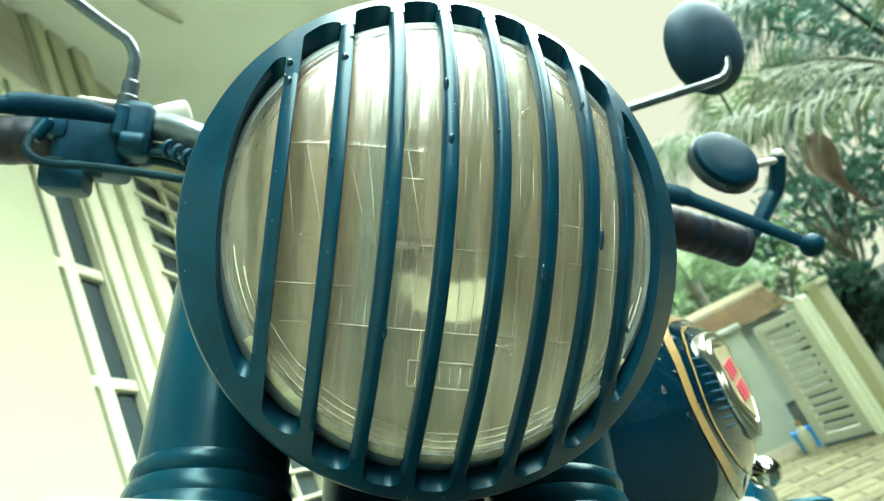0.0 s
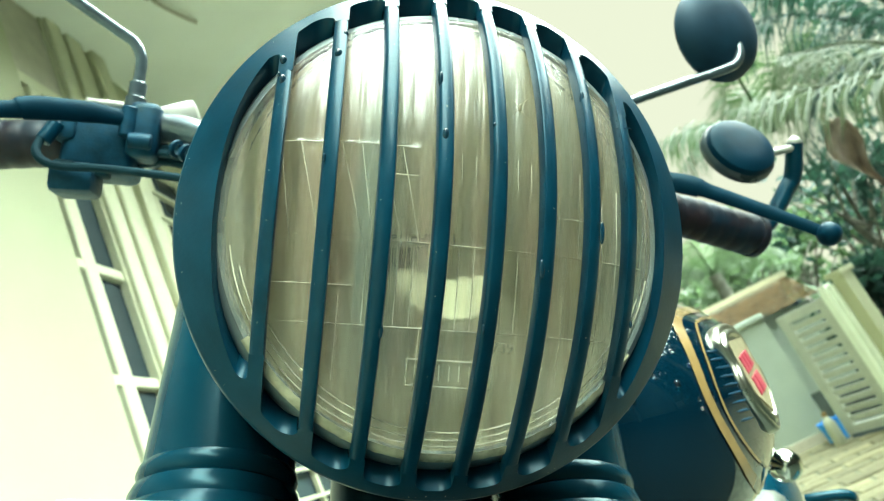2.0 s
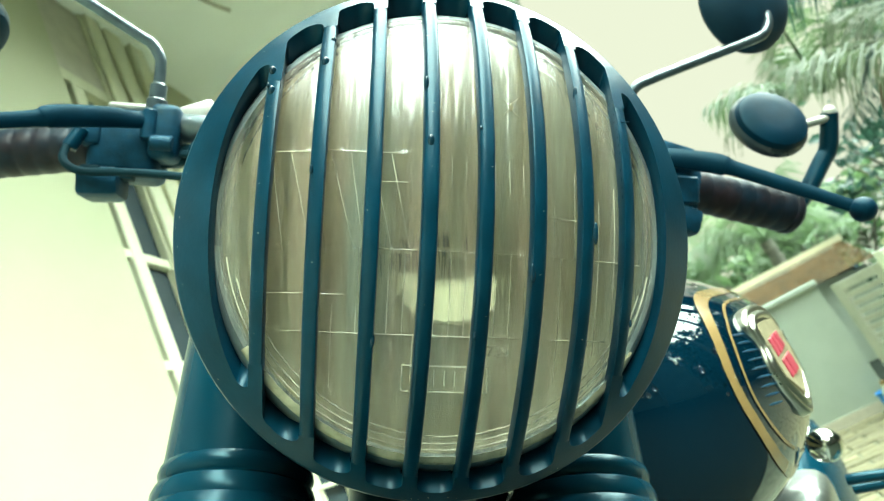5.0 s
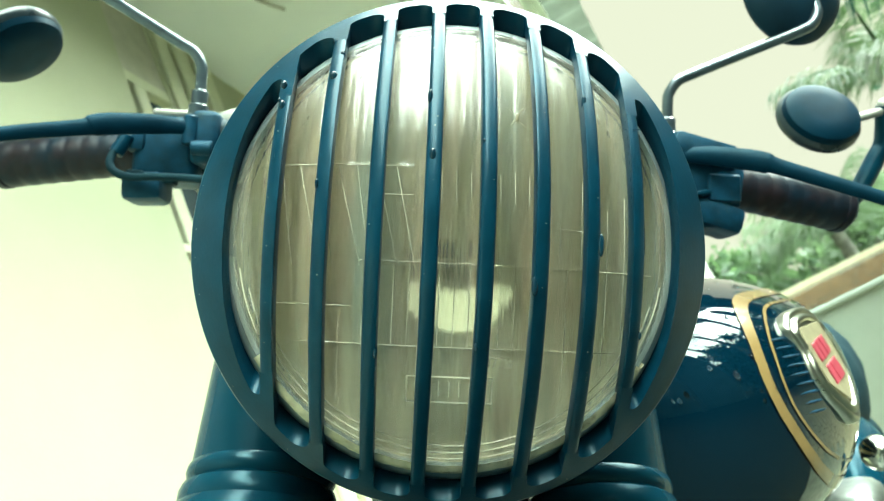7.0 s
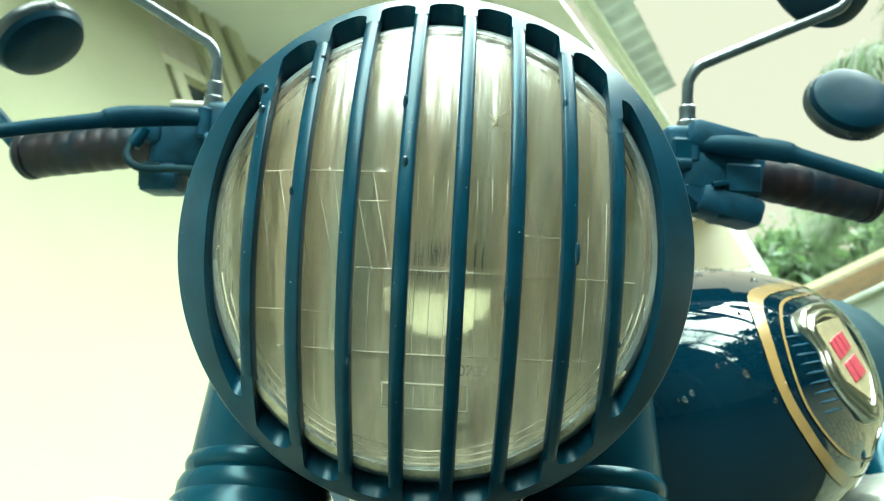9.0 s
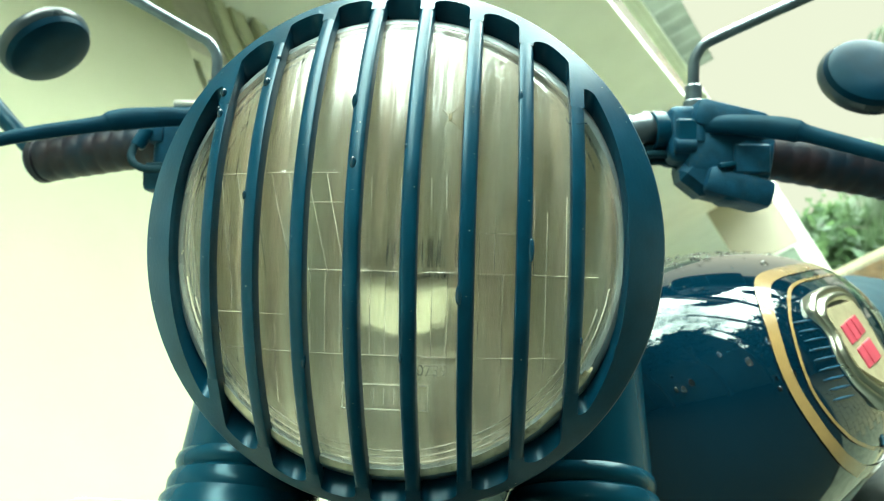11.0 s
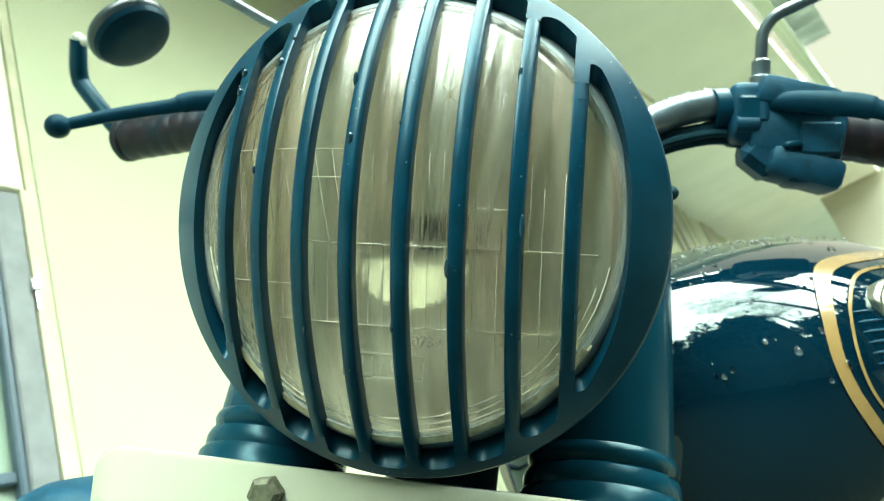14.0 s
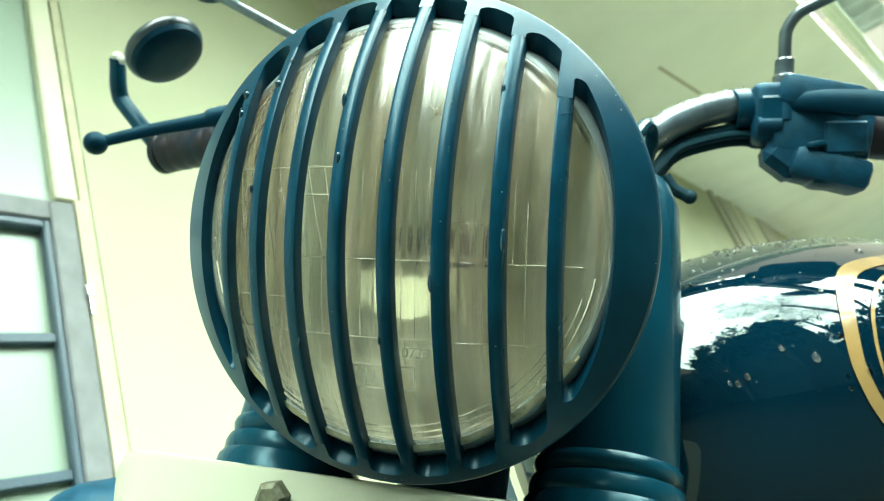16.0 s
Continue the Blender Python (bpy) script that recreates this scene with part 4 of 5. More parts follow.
def smooth_at(table, y):
    return sum(at(table, y + d) * w for d, w in ((-0.024, 0.15), (-0.012, 0.22), (0, 0.26), (0.012, 0.22), (0.024, 0.15)))


def tank_side(y, z, out=0.0):
    """The tank's left flank at y, z."""
    w, t, b = smooth_at(_tw, y), smooth_at(_tt, y), smooth_at(_tb, y)
    mid = b + (t - b) * 0.50
    h = (t - mid) if z > mid else (mid - b)
    q = min(1.0, abs(z - mid) / h)
    return Vector(((w * (1 - q ** 2.35) ** (1 / 2.1)) + out, y, z))


def tank_mesh():
    bm = bmesh.new()
    rings = []
    n, seg = 60, 72
    for i in range(n + 1):
        y = 0.53 * i / n
        w, t, b = smooth_at(_tw, y), smooth_at(_tt, y), smooth_at(_tb, y)
        mid = b + (t - b) * 0.50
        ring = []
        for j in range(seg):
            a = 2 * math.pi * j / seg
            c, s = math.cos(a), math.sin(a)
            x = w * math.copysign(abs(c) ** (2 / 2.1), c)
            z = mid + (t - mid if s > 0 else mid - b) * math.copysign(abs(s) ** (2 / 2.35), s)
            ring.append(bm.verts.new((x, y, z)))
        rings.append(ring)
    for p, q in zip(rings, rings[1:]):
        for j in range(seg):
            bm.faces.new((p[j], q[j], q[(j + 1) % seg], p[(j + 1) % seg]))
    bm.faces.new(rings[0])
    bm.faces.new(rings[-1][::-1])
    return moved(bm, BODY)


tank = part("fuel_tank", tank_mesh(), TANK_PAINT, bike, "gloss black fuel tank beaded with rain", smooth=60)


def stripe(path, width, mirror):
    """A painted band that follows the tank's flank; path rows (y, z)."""
    pts = spline([(0, y, z) for y, z in path], 90)
    bm = bmesh.new()
    rows = []
    for i, p in enumerate(pts):
        d = (pts[min(i + 1, 89)] - pts[max(i - 1, 0)]).normalized()
        nrm = Vector((0, -d.z, d.y))
        row = []
        for k in (-0.5, -0.25, 0, 0.25, 0.5):
            q = p + nrm * (k * width)
            v = tank_side(q.y, q.z, 0.0007)
            row.append(bm.verts.new((v.x * mirror, v.y - 0.0004, v.z)))
        rows.append(row)
    for a, b in zip(rows, rows[1:]):
        for k in range(4):
            bm.faces.new((a[k], a[k + 1], b[k + 1], b[k]))
    return moved(bm, BODY)


for _s in (1, -1):
    part("wide_stripe", stripe([(0.44, -0.085), (0.30, -0.064), (0.21, -0.061), (0.172, -0.062), (0.150, -0.069), (0.133, -0.082), (0.121, -0.098), (0.114, -0.115), (0.1135, -0.132), (0.118, -0.149), (0.127, -0.166), (0.143, -0.182), (0.175, -0.196), (0.24, -0.206), (0.34, -0.208), (0.44, -0.2)], 0.0071, _s), GOLD, tank, "wide gold pinstripe")
    part("fine_stripe", stripe([(0.44, -0.095), (0.30, -0.074), (0.215, -0.071), (0.182, -0.0715), (0.162, -0.077), (0.143, -0.089), (0.132, -0.102), (0.1255, -0.117), (0.124, -0.132), (0.1275, -0.146), (0.136, -0.16), (0.152, -0.173), (0.185, -0.185), (0.245, -0.194), (0.34, -0.196), (0.44, -0.189)], 0.0019, _s), GOLD, tank, "fine gold pinstripe")
    for _i in range(9):
        z = -0.094 - 0.0062 * _i
        ys = [0.1345 + 0.0004 * abs(_i - 5) ** 1.5, 0.142, 0.150, 0.157]
        part("rib", tube([flip(tank_side(y, z - 0.1 * (y - 0.136), -0.0003), _s) for y in ys], [0.0002, 0.001, 0.001, 0.0002], 8, 6, BODY), BLACK_PLASTIC, tank)


def badge_outline(sc):
    pts = [(-0.30, 0.5), (0.0, 0.53), (0.30, 0.5), (0.46, 0.38), (0.42, 0.18), (0.48, 0.0), (0.43, -0.2), (0.25, -0.38), (0.0, -0.53), (-0.25, -0.38), (-0.43, -0.2), (-0.48, 0.0), (-0.42, 0.18), (-0.46, 0.38)]
    loop = spline([(x, y, 0) for x, y in pts + pts[:1]], 57)[:-1]
    return [(p.x * 0.072 * sc, p.y * 0.080 * sc) for p in loop]


def badge_frame(m):
    """A scalloped frame with two rounded mouldings, closed at the back."""
    bm = bmesh.new()
    loops = [[bm.verts.new((x, y, h)) for x, y in badge_outline(k)] for k, h in ((1.0, -0.009), (1.0, -0.0008), (0.985, 0.0012), (0.955, 0.0024), (0.92, 0.0024), (0.89, 0.0016), (0.875, 0.0015), (0.86, 0.0028), (0.83, 0.0042), (0.79, 0.0046), (0.755, 0.0038), (0.735, 0.0022), (0.4, 0.0022))]
    for a, b in zip(loops, loops[1:]):
        for i in range(len(a)):
            j = (i + 1) % len(a)
            bm.faces.new((a[i], a[j], b[j], b[i]))
    bm.faces.new(loops[-1])
    bm.faces.new(loops[0][::-1])
    return moved(bm, m)


SHIELD = [(-0.0215, 0.0275), (0.0215, 0.0275), (0.0255, 0.012), (0.0225, -0.012), (0.0, -0.0285), (-0.0225, -0.012), (-0.0255, 0.012)]


def slab(outline, z0, z1, m, inset=0.0):
    bm = bmesh.new()
    a = [bm.verts.new((x, y, z0)) for x, y in outline]
    k = 1 - inset
    b = [bm.verts.new((x * k, y * k, z1)) for x, y in outline]
    n = len(a)
    for i in range(n):
        bm.faces.new((a[i], a[(i + 1) % n], b[(i + 1) % n], b[i]))
    bm.faces.new(b)
    bm.faces.new(a[::-1])
    return moved(bm, m)


for _s in (1, -1):
    c = tank_side(0.188, -0.12, 0.0)
    e1 = (tank_side(0.222, -0.12) - tank_side(0.154, -0.12)).normalized()
    e2 = (tank_side(0.188, -0.085) - tank_side(0.188, -0.155)).normalized()
    nn = e1.cross(e2).normalized()
    if nn.x < 0:
        nn = -nn
    e2 = nn.cross(e1)
    c = c - nn * 0.0022
    bmx = BODY @ Matrix.Diagonal((_s, 1, 1, 1)) @ Matrix(((e1.x, e2.x, nn.x, c.x), (e1.y, e2.y, nn.y, c.y), (e1.z, e2.z, nn.z, c.z), (0, 0, 0, 1)))
    badge = part("tank_badge", badge_frame(bmx), BADGE_CHROME, tank, "chromed tank badge with red marks", smooth=60)
    part("badge_field", slab([(x * 1.02, y * 1.02) for x, y in SHIELD], 0.002, 0.0044, bmx, 0.02), BADGE_TAN, badge, smooth=20)
    for x, y, w, h in ((-0.0115, 0.0105, 0.0078, 0.013), (-0.002, 0.0105, 0.0085, 0.0135), (0.0085, 0.0105, 0.0092, 0.0125), (-0.009, -0.0065, 0.0088, 0.0135), (0.0045, -0.0068, 0.0145, 0.014)):
        part("badge_mark", box((w, h, 0.0012), (x, y, 0.0047), 0.0003, 1, bmx @ Matrix.Rotation(radians(8), 4, "Z")), BADGE_RED, badge, smooth=0)

# seat, side panels, frame, engine and wheels below and behind the tank
part("seat", tube([(0, 0.50, -0.19), (0, 0.60, -0.20), (0, 0.74, -0.2), (0, 0.92, -0.19), (0, 1.02, -0.17)], [0.05, 0.10, 0.13, 0.12, 0.07], 30, 20, BODY), RUBBER, bike, "black vinyl seat")
for _s in (1, -1):
    part("side_panel", ball(0.12, (0.11 * _s, 0.60, -0.32), BODY, (0.32, 1.1, 0.85), 24), BLACK_GLOSS, bike)
knob = part("chrome_knob", ball(0.0155, (0.158, 0.36, -0.218), BODY, (1, 1, 1), 20), CHROME, bike)
part("stay", tube([(0.165, 0.352, -0.249), (0.195, 0.35, -0.25), (0.202, 0.36, -0.257), (0.195, 0.372, -0.262), (0.165, 0.37, -0.262)], 0.005, 24, 10, BODY), BLACK_GLOSS, knob)
part("carburettor", box((0.11, 0.10, 0.10), (0.09, 0.40, -0.30), 0.02, 3, BODY), STEEL, bike)
part("engine", join(box((0.24, 0.36, 0.24), (0, 0.30, -0.58), 0.05, 4, BODY), *[box((0.19, 0.17, 0.008), (0, 0.20, -0.30 - 0.018 * k), 0.003, 1, BODY @ Matrix.Rotation(radians(4), 4, "X")) for k in range(9)], rod((0, 0.22, -0.5), (0, 0.2, -0.28), 0.065, 24, BODY)), STEEL, bike)
for _a, _b in (((0, 0.03, -0.1), (0, 0.12, -0.7)), ((0, 0.03, -0.08), (0, 0.75, -0.2)), ((0.07, 0.6, -0.2), (0.07, 1.28, -0.64)), ((-0.07, 0.6, -0.2), (-0.07, 1.28, -0.64)), ((0.09, 0.42, -0.68), (0.09, 1.28, -0.66)), ((-0.09, 0.42, -0.68), (-0.09, 1.28, -0.66))):
    part("frame_tube", rod(_a, _b, 0.016, 16, BODY), BLACK_GLOSS, bike)


def wheel(centre, axis, radius, width):
    prof = []
    for i in range(25):
        a = 2 * math.pi * i / 24
        prof.append((radius - width * 0.55 + width * 0.55 * math.cos(a), width * 0.5 * math.sin(a)))
    m = basis(axis, centre)
    w = part("wheel", lathe([(radius - 0.085, -0.03), (radius - 0.062, -0.034), (radius - 0.07, 0.0), (radius - 0.062, 0.034), (radius - 0.085, 0.03)], m, 64, True), CHROME, bike, "spoked wheel")
    part("tyre", lathe(prof, m, 72), RUBBER, w)
    part("hub", lathe([(0, -0.06), (0.05, -0.06), (0.075, -0.04), (0.075, 0.04), (0.05, 0.06), (0, 0.06)], m, 32), STEEL, w)
    for i in range(36):
        a = 2 * math.pi * i / 36
        s = 0.04 if i % 2 else -0.04
        b = a + (0.35 if i % 4 < 2 else -0.35)
        part("spoke", rod((0.07 * math.cos(b), 0.07 * math.sin(b), s), ((radius - 0.075) * math.cos(a), (radius - 0.075) * math.sin(a), 0), 0.002, 5, m), STEEL, w)


wheel(_axle, FORK.to_3x3() @ Vector((1, 0, 0)), _axle.z / math.sqrt(max(0.01, 1 - (FORK[2][0]) ** 2)), 0.09)
wheel(_rear, BODY.to_3x3() @ Vector((1, 0, 0)), _rear.z / math.sqrt(1 - BODY[2][0] ** 2), 0.11)
part("axle", rod((_axle + FORK.to_3x3() @ Vector((0.1, 0, 0))), (_axle - FORK.to_3x3() @ Vector((0.1, 0, 0))), 0.012, 14), STEEL, bike)
part("axle", rod((_rear + BODY.to_3x3() @ Vector((0.11, 0, 0))), (_rear - BODY.to_3x3() @ Vector((0.11, 0, 0))), 0.012, 14), STEEL, bike)
part("side_stand", tube([BODY @ Vector((0.08, 0.5, -0.68)), BODY @ Vector((0.2, 0.46, -0.85)), Vector(((BODY @ Vector((0.28, 0.44, -0.9))).x, (BODY @ Vector((0.28, 0.44, -0.9))).y, 0.012))], 0.012, 16, 12), BLACK_SATIN, bike)


def mudguard():
    bm = bmesh.new()
    ax = FORK.to_3x3() @ Vector((1, 0, 0))
    back = FORK.to_3x3() @ Vector((0, 1, 0))
    up = ax.cross(back)
    if up.z < 0:
        up = -up
    rad = _axle.z / math.sqrt(max(0.01, 1 - (FORK[2][0]) ** 2)) + 0.02
    rows = []
    for i in range(33):
        a = radians(20 + 150 * i / 32)
        d = -back * math.cos(a) * -1 * -1 + up * math.sin(a)
        row = []
        for j in range(9):
            b = radians(-75 + 150 * j / 8)
            row.append(bm.verts.new(_axle + d * (rad - 0.03 + 0.03 * math.cos(b)) + ax * (0.062 * math.sin(b))))
        rows.append(row)
    for p, q in zip(rows, rows[1:]):
        for j in range(8):
            bm.faces.new((p[j], p[j + 1], q[j + 1], q[j]))
    bmesh.ops.solidify(bm, geom=list(bm.faces), thickness=0.003)
    return bm


part("front_mudguard", mudguard(), BLACK_GLOSS, bike)


# rain beads on the tank and the bar
def beads(count, seed, spread):
    rng = random.Random(seed)
    bm = bmesh.new()
    for _ in range(count):
        y = rng.uniform(0.05, 0.40)
        t, b = smooth_at(_tt, y), smooth_at(_tb, y)
        z = max(b + 0.02, t - abs(rng.gauss(0, spread)) - 0.0008)
        p = tank_side(y, z)
        if rng.random() < 0.3:
            p.x = -p.x
        r = rng.choice((0.0007, 0.001, 0.0014, 0.0021)) * rng.uniform(0.7, 1.25)
        nrm = Vector((p.x * 0.8, 0, z - (t + b) / 2)).normalized()
        m = Matrix.Translation(p) @ nrm.to_track_quat("Z", "Y").to_matrix().to_4x4() @ Matrix.Diagonal((r, r * rng.uniform(0.9, 1.5), r * 0.6, 1))
        bmesh.ops.create_icosphere(bm, subdivisions=1, radius=1, matrix=m)
    return moved(bm, BODY)


tagged(part("rain", beads(420, 11, 0.011), WATER, tank, "clear rain beads", smooth=180), kind="stuff")
tagged(part("rain", beads(90, 12, 0.07), WATER, tank, "clear rain beads", smooth=180), kind="stuff")


def bar_beads():
    rng = random.Random(4)
    bm = bmesh.new()
    path = spline(bar_path, 60)
    for _ in range(420):
        p = path[rng.randrange(14, 52)] + Vector((rng.uniform(-0.002, 0.002), rng.gauss(-0.002, 0.0035), 0.0106))
        r = rng.choice((0.0005, 0.0007, 0.001, 0.0013))
        bmesh.ops.create_icosphere(bm, subdivisions=1, radius=1, matrix=Matrix.Translation(p) @ Matrix.Diagonal((r, r, r * 0.7, 1)))
    return moved(bm, FORK)


tagged(part("rain", bar_beads(), WATER, bike, "clear rain beads", smooth=180), kind="stuff")

# ---- the ground ----
g = bmesh.new()
_n = 40
_c = [math.copysign(abs(k / 20) ** 3, k) * 1500 for k in range(-20, 21)]
_v = [[g.verts.new((x, y, 0)) for y in _c] for x in _c]
for i in range(_n):
    for j in range(_n):
        g.faces.new((_v[i][j], _v[i + 1][j], _v[i + 1][j + 1], _v[i][j + 1]))
ground = structure("ground", g, SOIL, "ground between and beyond the paving, darkened for the tank's reflections", "ground")

# ---- the house ----
FX, CEIL = -0.853, 2.60            # the facade's plane and the ceiling's height


def hbox(x0, x1, y0, y1, z0, z1, bevel=0.0):
    return box((x1 - x0, y1 - y0, z1 - z0), ((x0 + x1) / 2, (y0 + y1) / 2, (z0 + z1) / 2), bevel, 1, HOUSE)


T = 0.22
structure("wall_west", join(hbox(FX - T, FX, 0.617, 1.425, 0, CEIL), hbox(FX - T, FX, -0.75, 0.617, 0, 0.55), hbox(FX - T, FX, -6, -0.75, 0, CEIL),
                            hbox(FX - T, FX, 1.425, 3.6, 0, 0.7), hbox(FX - T, FX, 3.6, 16, 0, CEIL), hbox(FX - T, FX, -0.75, 0.617, 2.3, CEIL), hbox(FX - T, FX - 0.03, 1.90, 3.6, 2.29, CEIL)), WALL_WHITE, "white rendered house wall under the porch", "wall", smooth=0)
structure("lintel", hbox(FX - 0.12, FX - 0.012, 1.425, 1.62, 2.29, CEIL), BROWN_PANEL, "brown timber panel over the windows", "trim", smooth=0)

# unseen slab, added to bounce light up to the ceiling
structure("porch_floor", hbox(FX - T, 0.05, -6, 8.5, -0.1, 0.006), PORCH_CEMENT, "unseen cement porch floor added to bounce light upwards", "floor", smooth=0)

# ceiling between the facade and the slanting eave
def ceiling_mesh():
    bm = bmesh.new()
    a15 = radians(15)
    u, n = Vector((math.sin(a15), math.cos(a15), 0)), Vector((math.cos(a15), -math.sin(a15), 0))
    out = [HOUSE @ Vector((FX - T, -6, 0)), HOUSE @ Vector((FX - T, 16, 0)), u * 16.5 + n * -0.075, u * -6 + n * -0.075]
    lo = [bm.verts.new((p.x, p.y, CEIL)) for p in out]
    hi = [bm.verts.new((p.x, p.y, CEIL + 0.12)) for p in out]
    for i in range(4):
        bm.faces.new((lo[i], lo[(i + 1) % 4], hi[(i + 1) % 4], hi[i]))
    bm.faces.new(lo)
    bm.faces.new(hi)
    return bm


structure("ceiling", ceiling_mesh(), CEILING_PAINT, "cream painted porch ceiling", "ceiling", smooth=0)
EAVE = pose(0, 0, 0, 0, 0, -15)


def ebox(x0, x1, y0, y1, z0, z1, bevel=0.0):
    return box((x1 - x0, y1 - y0, z1 - z0), ((x0 + x1) / 2, (y0 + y1) / 2, (z0 + z1) / 2), bevel, 1, EAVE)


structure("eave_trim", join(ebox(-0.028, 0.012, -6, 16.5, CEIL, CEIL + 0.085, 0.003), ebox(0.013, 0.045, -6, 16.5, CEIL - 0.012, CEIL + 0.085, 0.004)), EAVE_WHITE, "cream painted fascia boards along the eave", "trim", smooth=0)
_strip = structure("skylight_strip", ebox(-0.0745, -0.0285, -6, 16.5, CEIL + 0.07, CEIL + 0.076), CLEAR_GLASS, "clear roof strip between the ceiling and the fascia", "skylight", smooth=0)
_strip.visible_shadow = False


def corrugated():
    bm = bmesh.new()
    rows = []
    for j in range(0, 301):
        y = -3.0 + 7.85 * j / 300
        z = CEIL + 0.1 + 0.014 * math.sin(y * 2 * math.pi / 0.19)
        rows.append([bm.verts.new(EAVE @ Vector((x, y, z + dz))) for x, dz in ((-0.015, 0.012), (0.09, 0.0), (0.205, -0.012))])
    for a, b in zip(rows, rows[1:]):
        for k in range(2):
            bm.faces.new((a[k], a[k + 1], b[k + 1], b[k]))
    bmesh.ops.solidify(bm, geom=list(bm.faces), thickness=0.003)
    return bm


structure("roof_sheet", corrugated(), METAL_ROOF, "weathered corrugated roof sheet past the eave", "roof")


def pane(x, y0, y1, z0, z1, mat, parent, name="pane"):
    return part(name, hbox(x - 0.004, x + 0.004, y0, y1, z0, z1), mat, parent, smooth=0)


# cream framed window beyond the pier, nearly flush with the wall
win = structure("window_1", join(hbox(FX - 0.10, FX - 0.004, 1.62, 1.90, 0.7, CEIL), hbox(FX - 0.004, FX + 0.012, 1.63, 1.69, 0.7, CEIL, 0.004), hbox(FX - 0.004, FX + 0.012, 1.72, 1.79, 0.7, CEIL, 0.004), hbox(FX - 0.004, FX + 0.02, 1.83, 1.90, 0.7, CEIL, 0.004),
                                 hbox(FX - 0.10, FX - 0.004, 1.425, 1.62, 0.7, 0.76), hbox(FX - 0.10, FX - 0.008, 1.425, 1.62, 2.25, 2.29)), TRIM_WHITE, "tall cream framed window with dark panes", "window", smooth=0)
_z = [0.76, 1.08, 1.39, 1.70, 2.0, 2.25]
for a, b in zip(_z, _z[1:]):
    pane(FX - 0.03, 1.425, 1.462, a + 0.015, b - 0.015, PANE_DARK, win)
    pane(FX - 0.03, 1.512, 1.62, a + 0.015, b - 0.015, PANE_DARK, win)
for z in _z[1:-1]:
    part("glazing_bar", hbox(FX - 0.03, FX - 0.008, 1.425, 1.62, z - 0.015, z + 0.015, 0.003), TRIM_WHITE, win, smooth=0)
part("mullion", hbox(FX - 0.04, FX - 0.006, 1.462, 1.512, 0.76, 2.25, 0.004), TRIM_WHITE, win, smooth=0)
win2 = structure("window_2", join(hbox(FX - 0.10, FX - 0.004, 2.75, 2.85, 0.7, 2.29), hbox(FX - 0.10, FX - 0.004, 3.5, 3.6, 0.7, 2.29)), TRIM_WHITE, "cream window with a barred dark opening", "window", smooth=0)
pane(FX - 0.05, 1.90, 2.75, 0.7, 2.29, PANE_DARK, win2)
pane(FX - 0.05, 2.85, 3.5, 0.7, 2.29, PANE_DARK, win2)
for k in range(15):
    z = 0.81 + 0.1 * k
    part("window_bar", hbox(FX - 0.03, FX - 0.015, 1.90, 2.75, z, z + 0.012), TRIM_WHITE, win2, smooth=0)
for y in (2.0, 2.22, 2.46):
    part("window_bar", hbox(FX - 0.04, FX - 0.025, y, y + 0.025, 0.7, 2.29), TRIM_WHITE, win2, smooth=0)

# brown framed window further along the facade
win5 = structure("window_5", join(hbox(FX - 0.02, FX + 0.03, 5.72, 5.80, 0, CEIL), hbox(FX - 0.02, FX + 0.02, 6.0, 6.7, 0.7, CEIL), hbox(FX - 0.02, FX + 0.02, 7.3, 7.9, 0.7, CEIL)), BROWN_PANEL, "brown timber framed window at the porch's far end", "window", smooth=0)
part("mullion", hbox(FX + 0.02, FX + 0.035, 6.3, 6.4, 0.7, CEIL), TRIM_WHITE, win5, smooth=0)
pane(FX + 0.004, 6.7, 7.3, 0.7, CEIL, TRIM_WHITE, win5, "curtained_pane")

# slate grey casement in the nearer opening, almost flush
cas = structure("window_3", join(hbox(FX - 0.05, FX - 0.006, 0.549, 0.590, 0.55, 1.545, 0.003), hbox(FX - 0.05, FX - 0.006, -0.7, 0.549, 1.507, 1.545, 0.003), hbox(FX - 0.05, FX - 0.006, -0.7, 0.549, 0.55, 0.61, 0.003), hbox(FX - 0.05, FX - 0.006, -0.75, -0.7, 0.55, 1.545, 0.003)), FRAME_BEIGE, "weathered slate grey casement with frosted panes", "window", smooth=0)
_z = [0.61, 0.87, 1.09, 1.30, 1.507]
for a, b in zip(_z, _z[1:]):
    pane(FX - 0.034, -0.7, 0.549, a, b, PANE_FROST, cas)
for z in _z[1:-1]:
    part("glazing_bar", hbox(FX - 0.045, FX - 0.015, -0.7, 0.537, z - 0.008, z + 0.008, 0.002), DARK_FRAME, cas, smooth=0)
part("glazing_bar", hbox(FX - 0.045, FX - 0.015, -0.1, -0.08, 0.61, 1.495, 0.002), DARK_FRAME, cas, smooth=0)
part("glazing_bead", join(hbox(FX - 0.03, FX - 0.009, 0.537, 0.5487, 0.61, 1.5067, 0.003), hbox(FX - 0.03, FX - 0.009, -0.7, 0.537, 1.492, 1.5067, 0.003)), DARK_FRAME, cas, "dark slate inner bead", smooth=0)
part("casement_stay", join(hbox(FX - 0.006, FX + 0.004, 0.586, 0.598, 1.366, 1.386, 0.002), hbox(FX - 0.006, FX, 0.590, 0.594, 1.335, 1.366)), CHROME, cas, smooth=0)
top = structure("window_4", join(hbox(FX - 0.05, FX - 0.008, 0.562, 0.600, 1.552, 2.3, 0.003), hbox(FX - 0.05, FX - 0.008, -0.75, 0.562, 2.25, 2.3, 0.003)), TRIM_WHITE, "cream fixed light over the casement", "window", smooth=0)
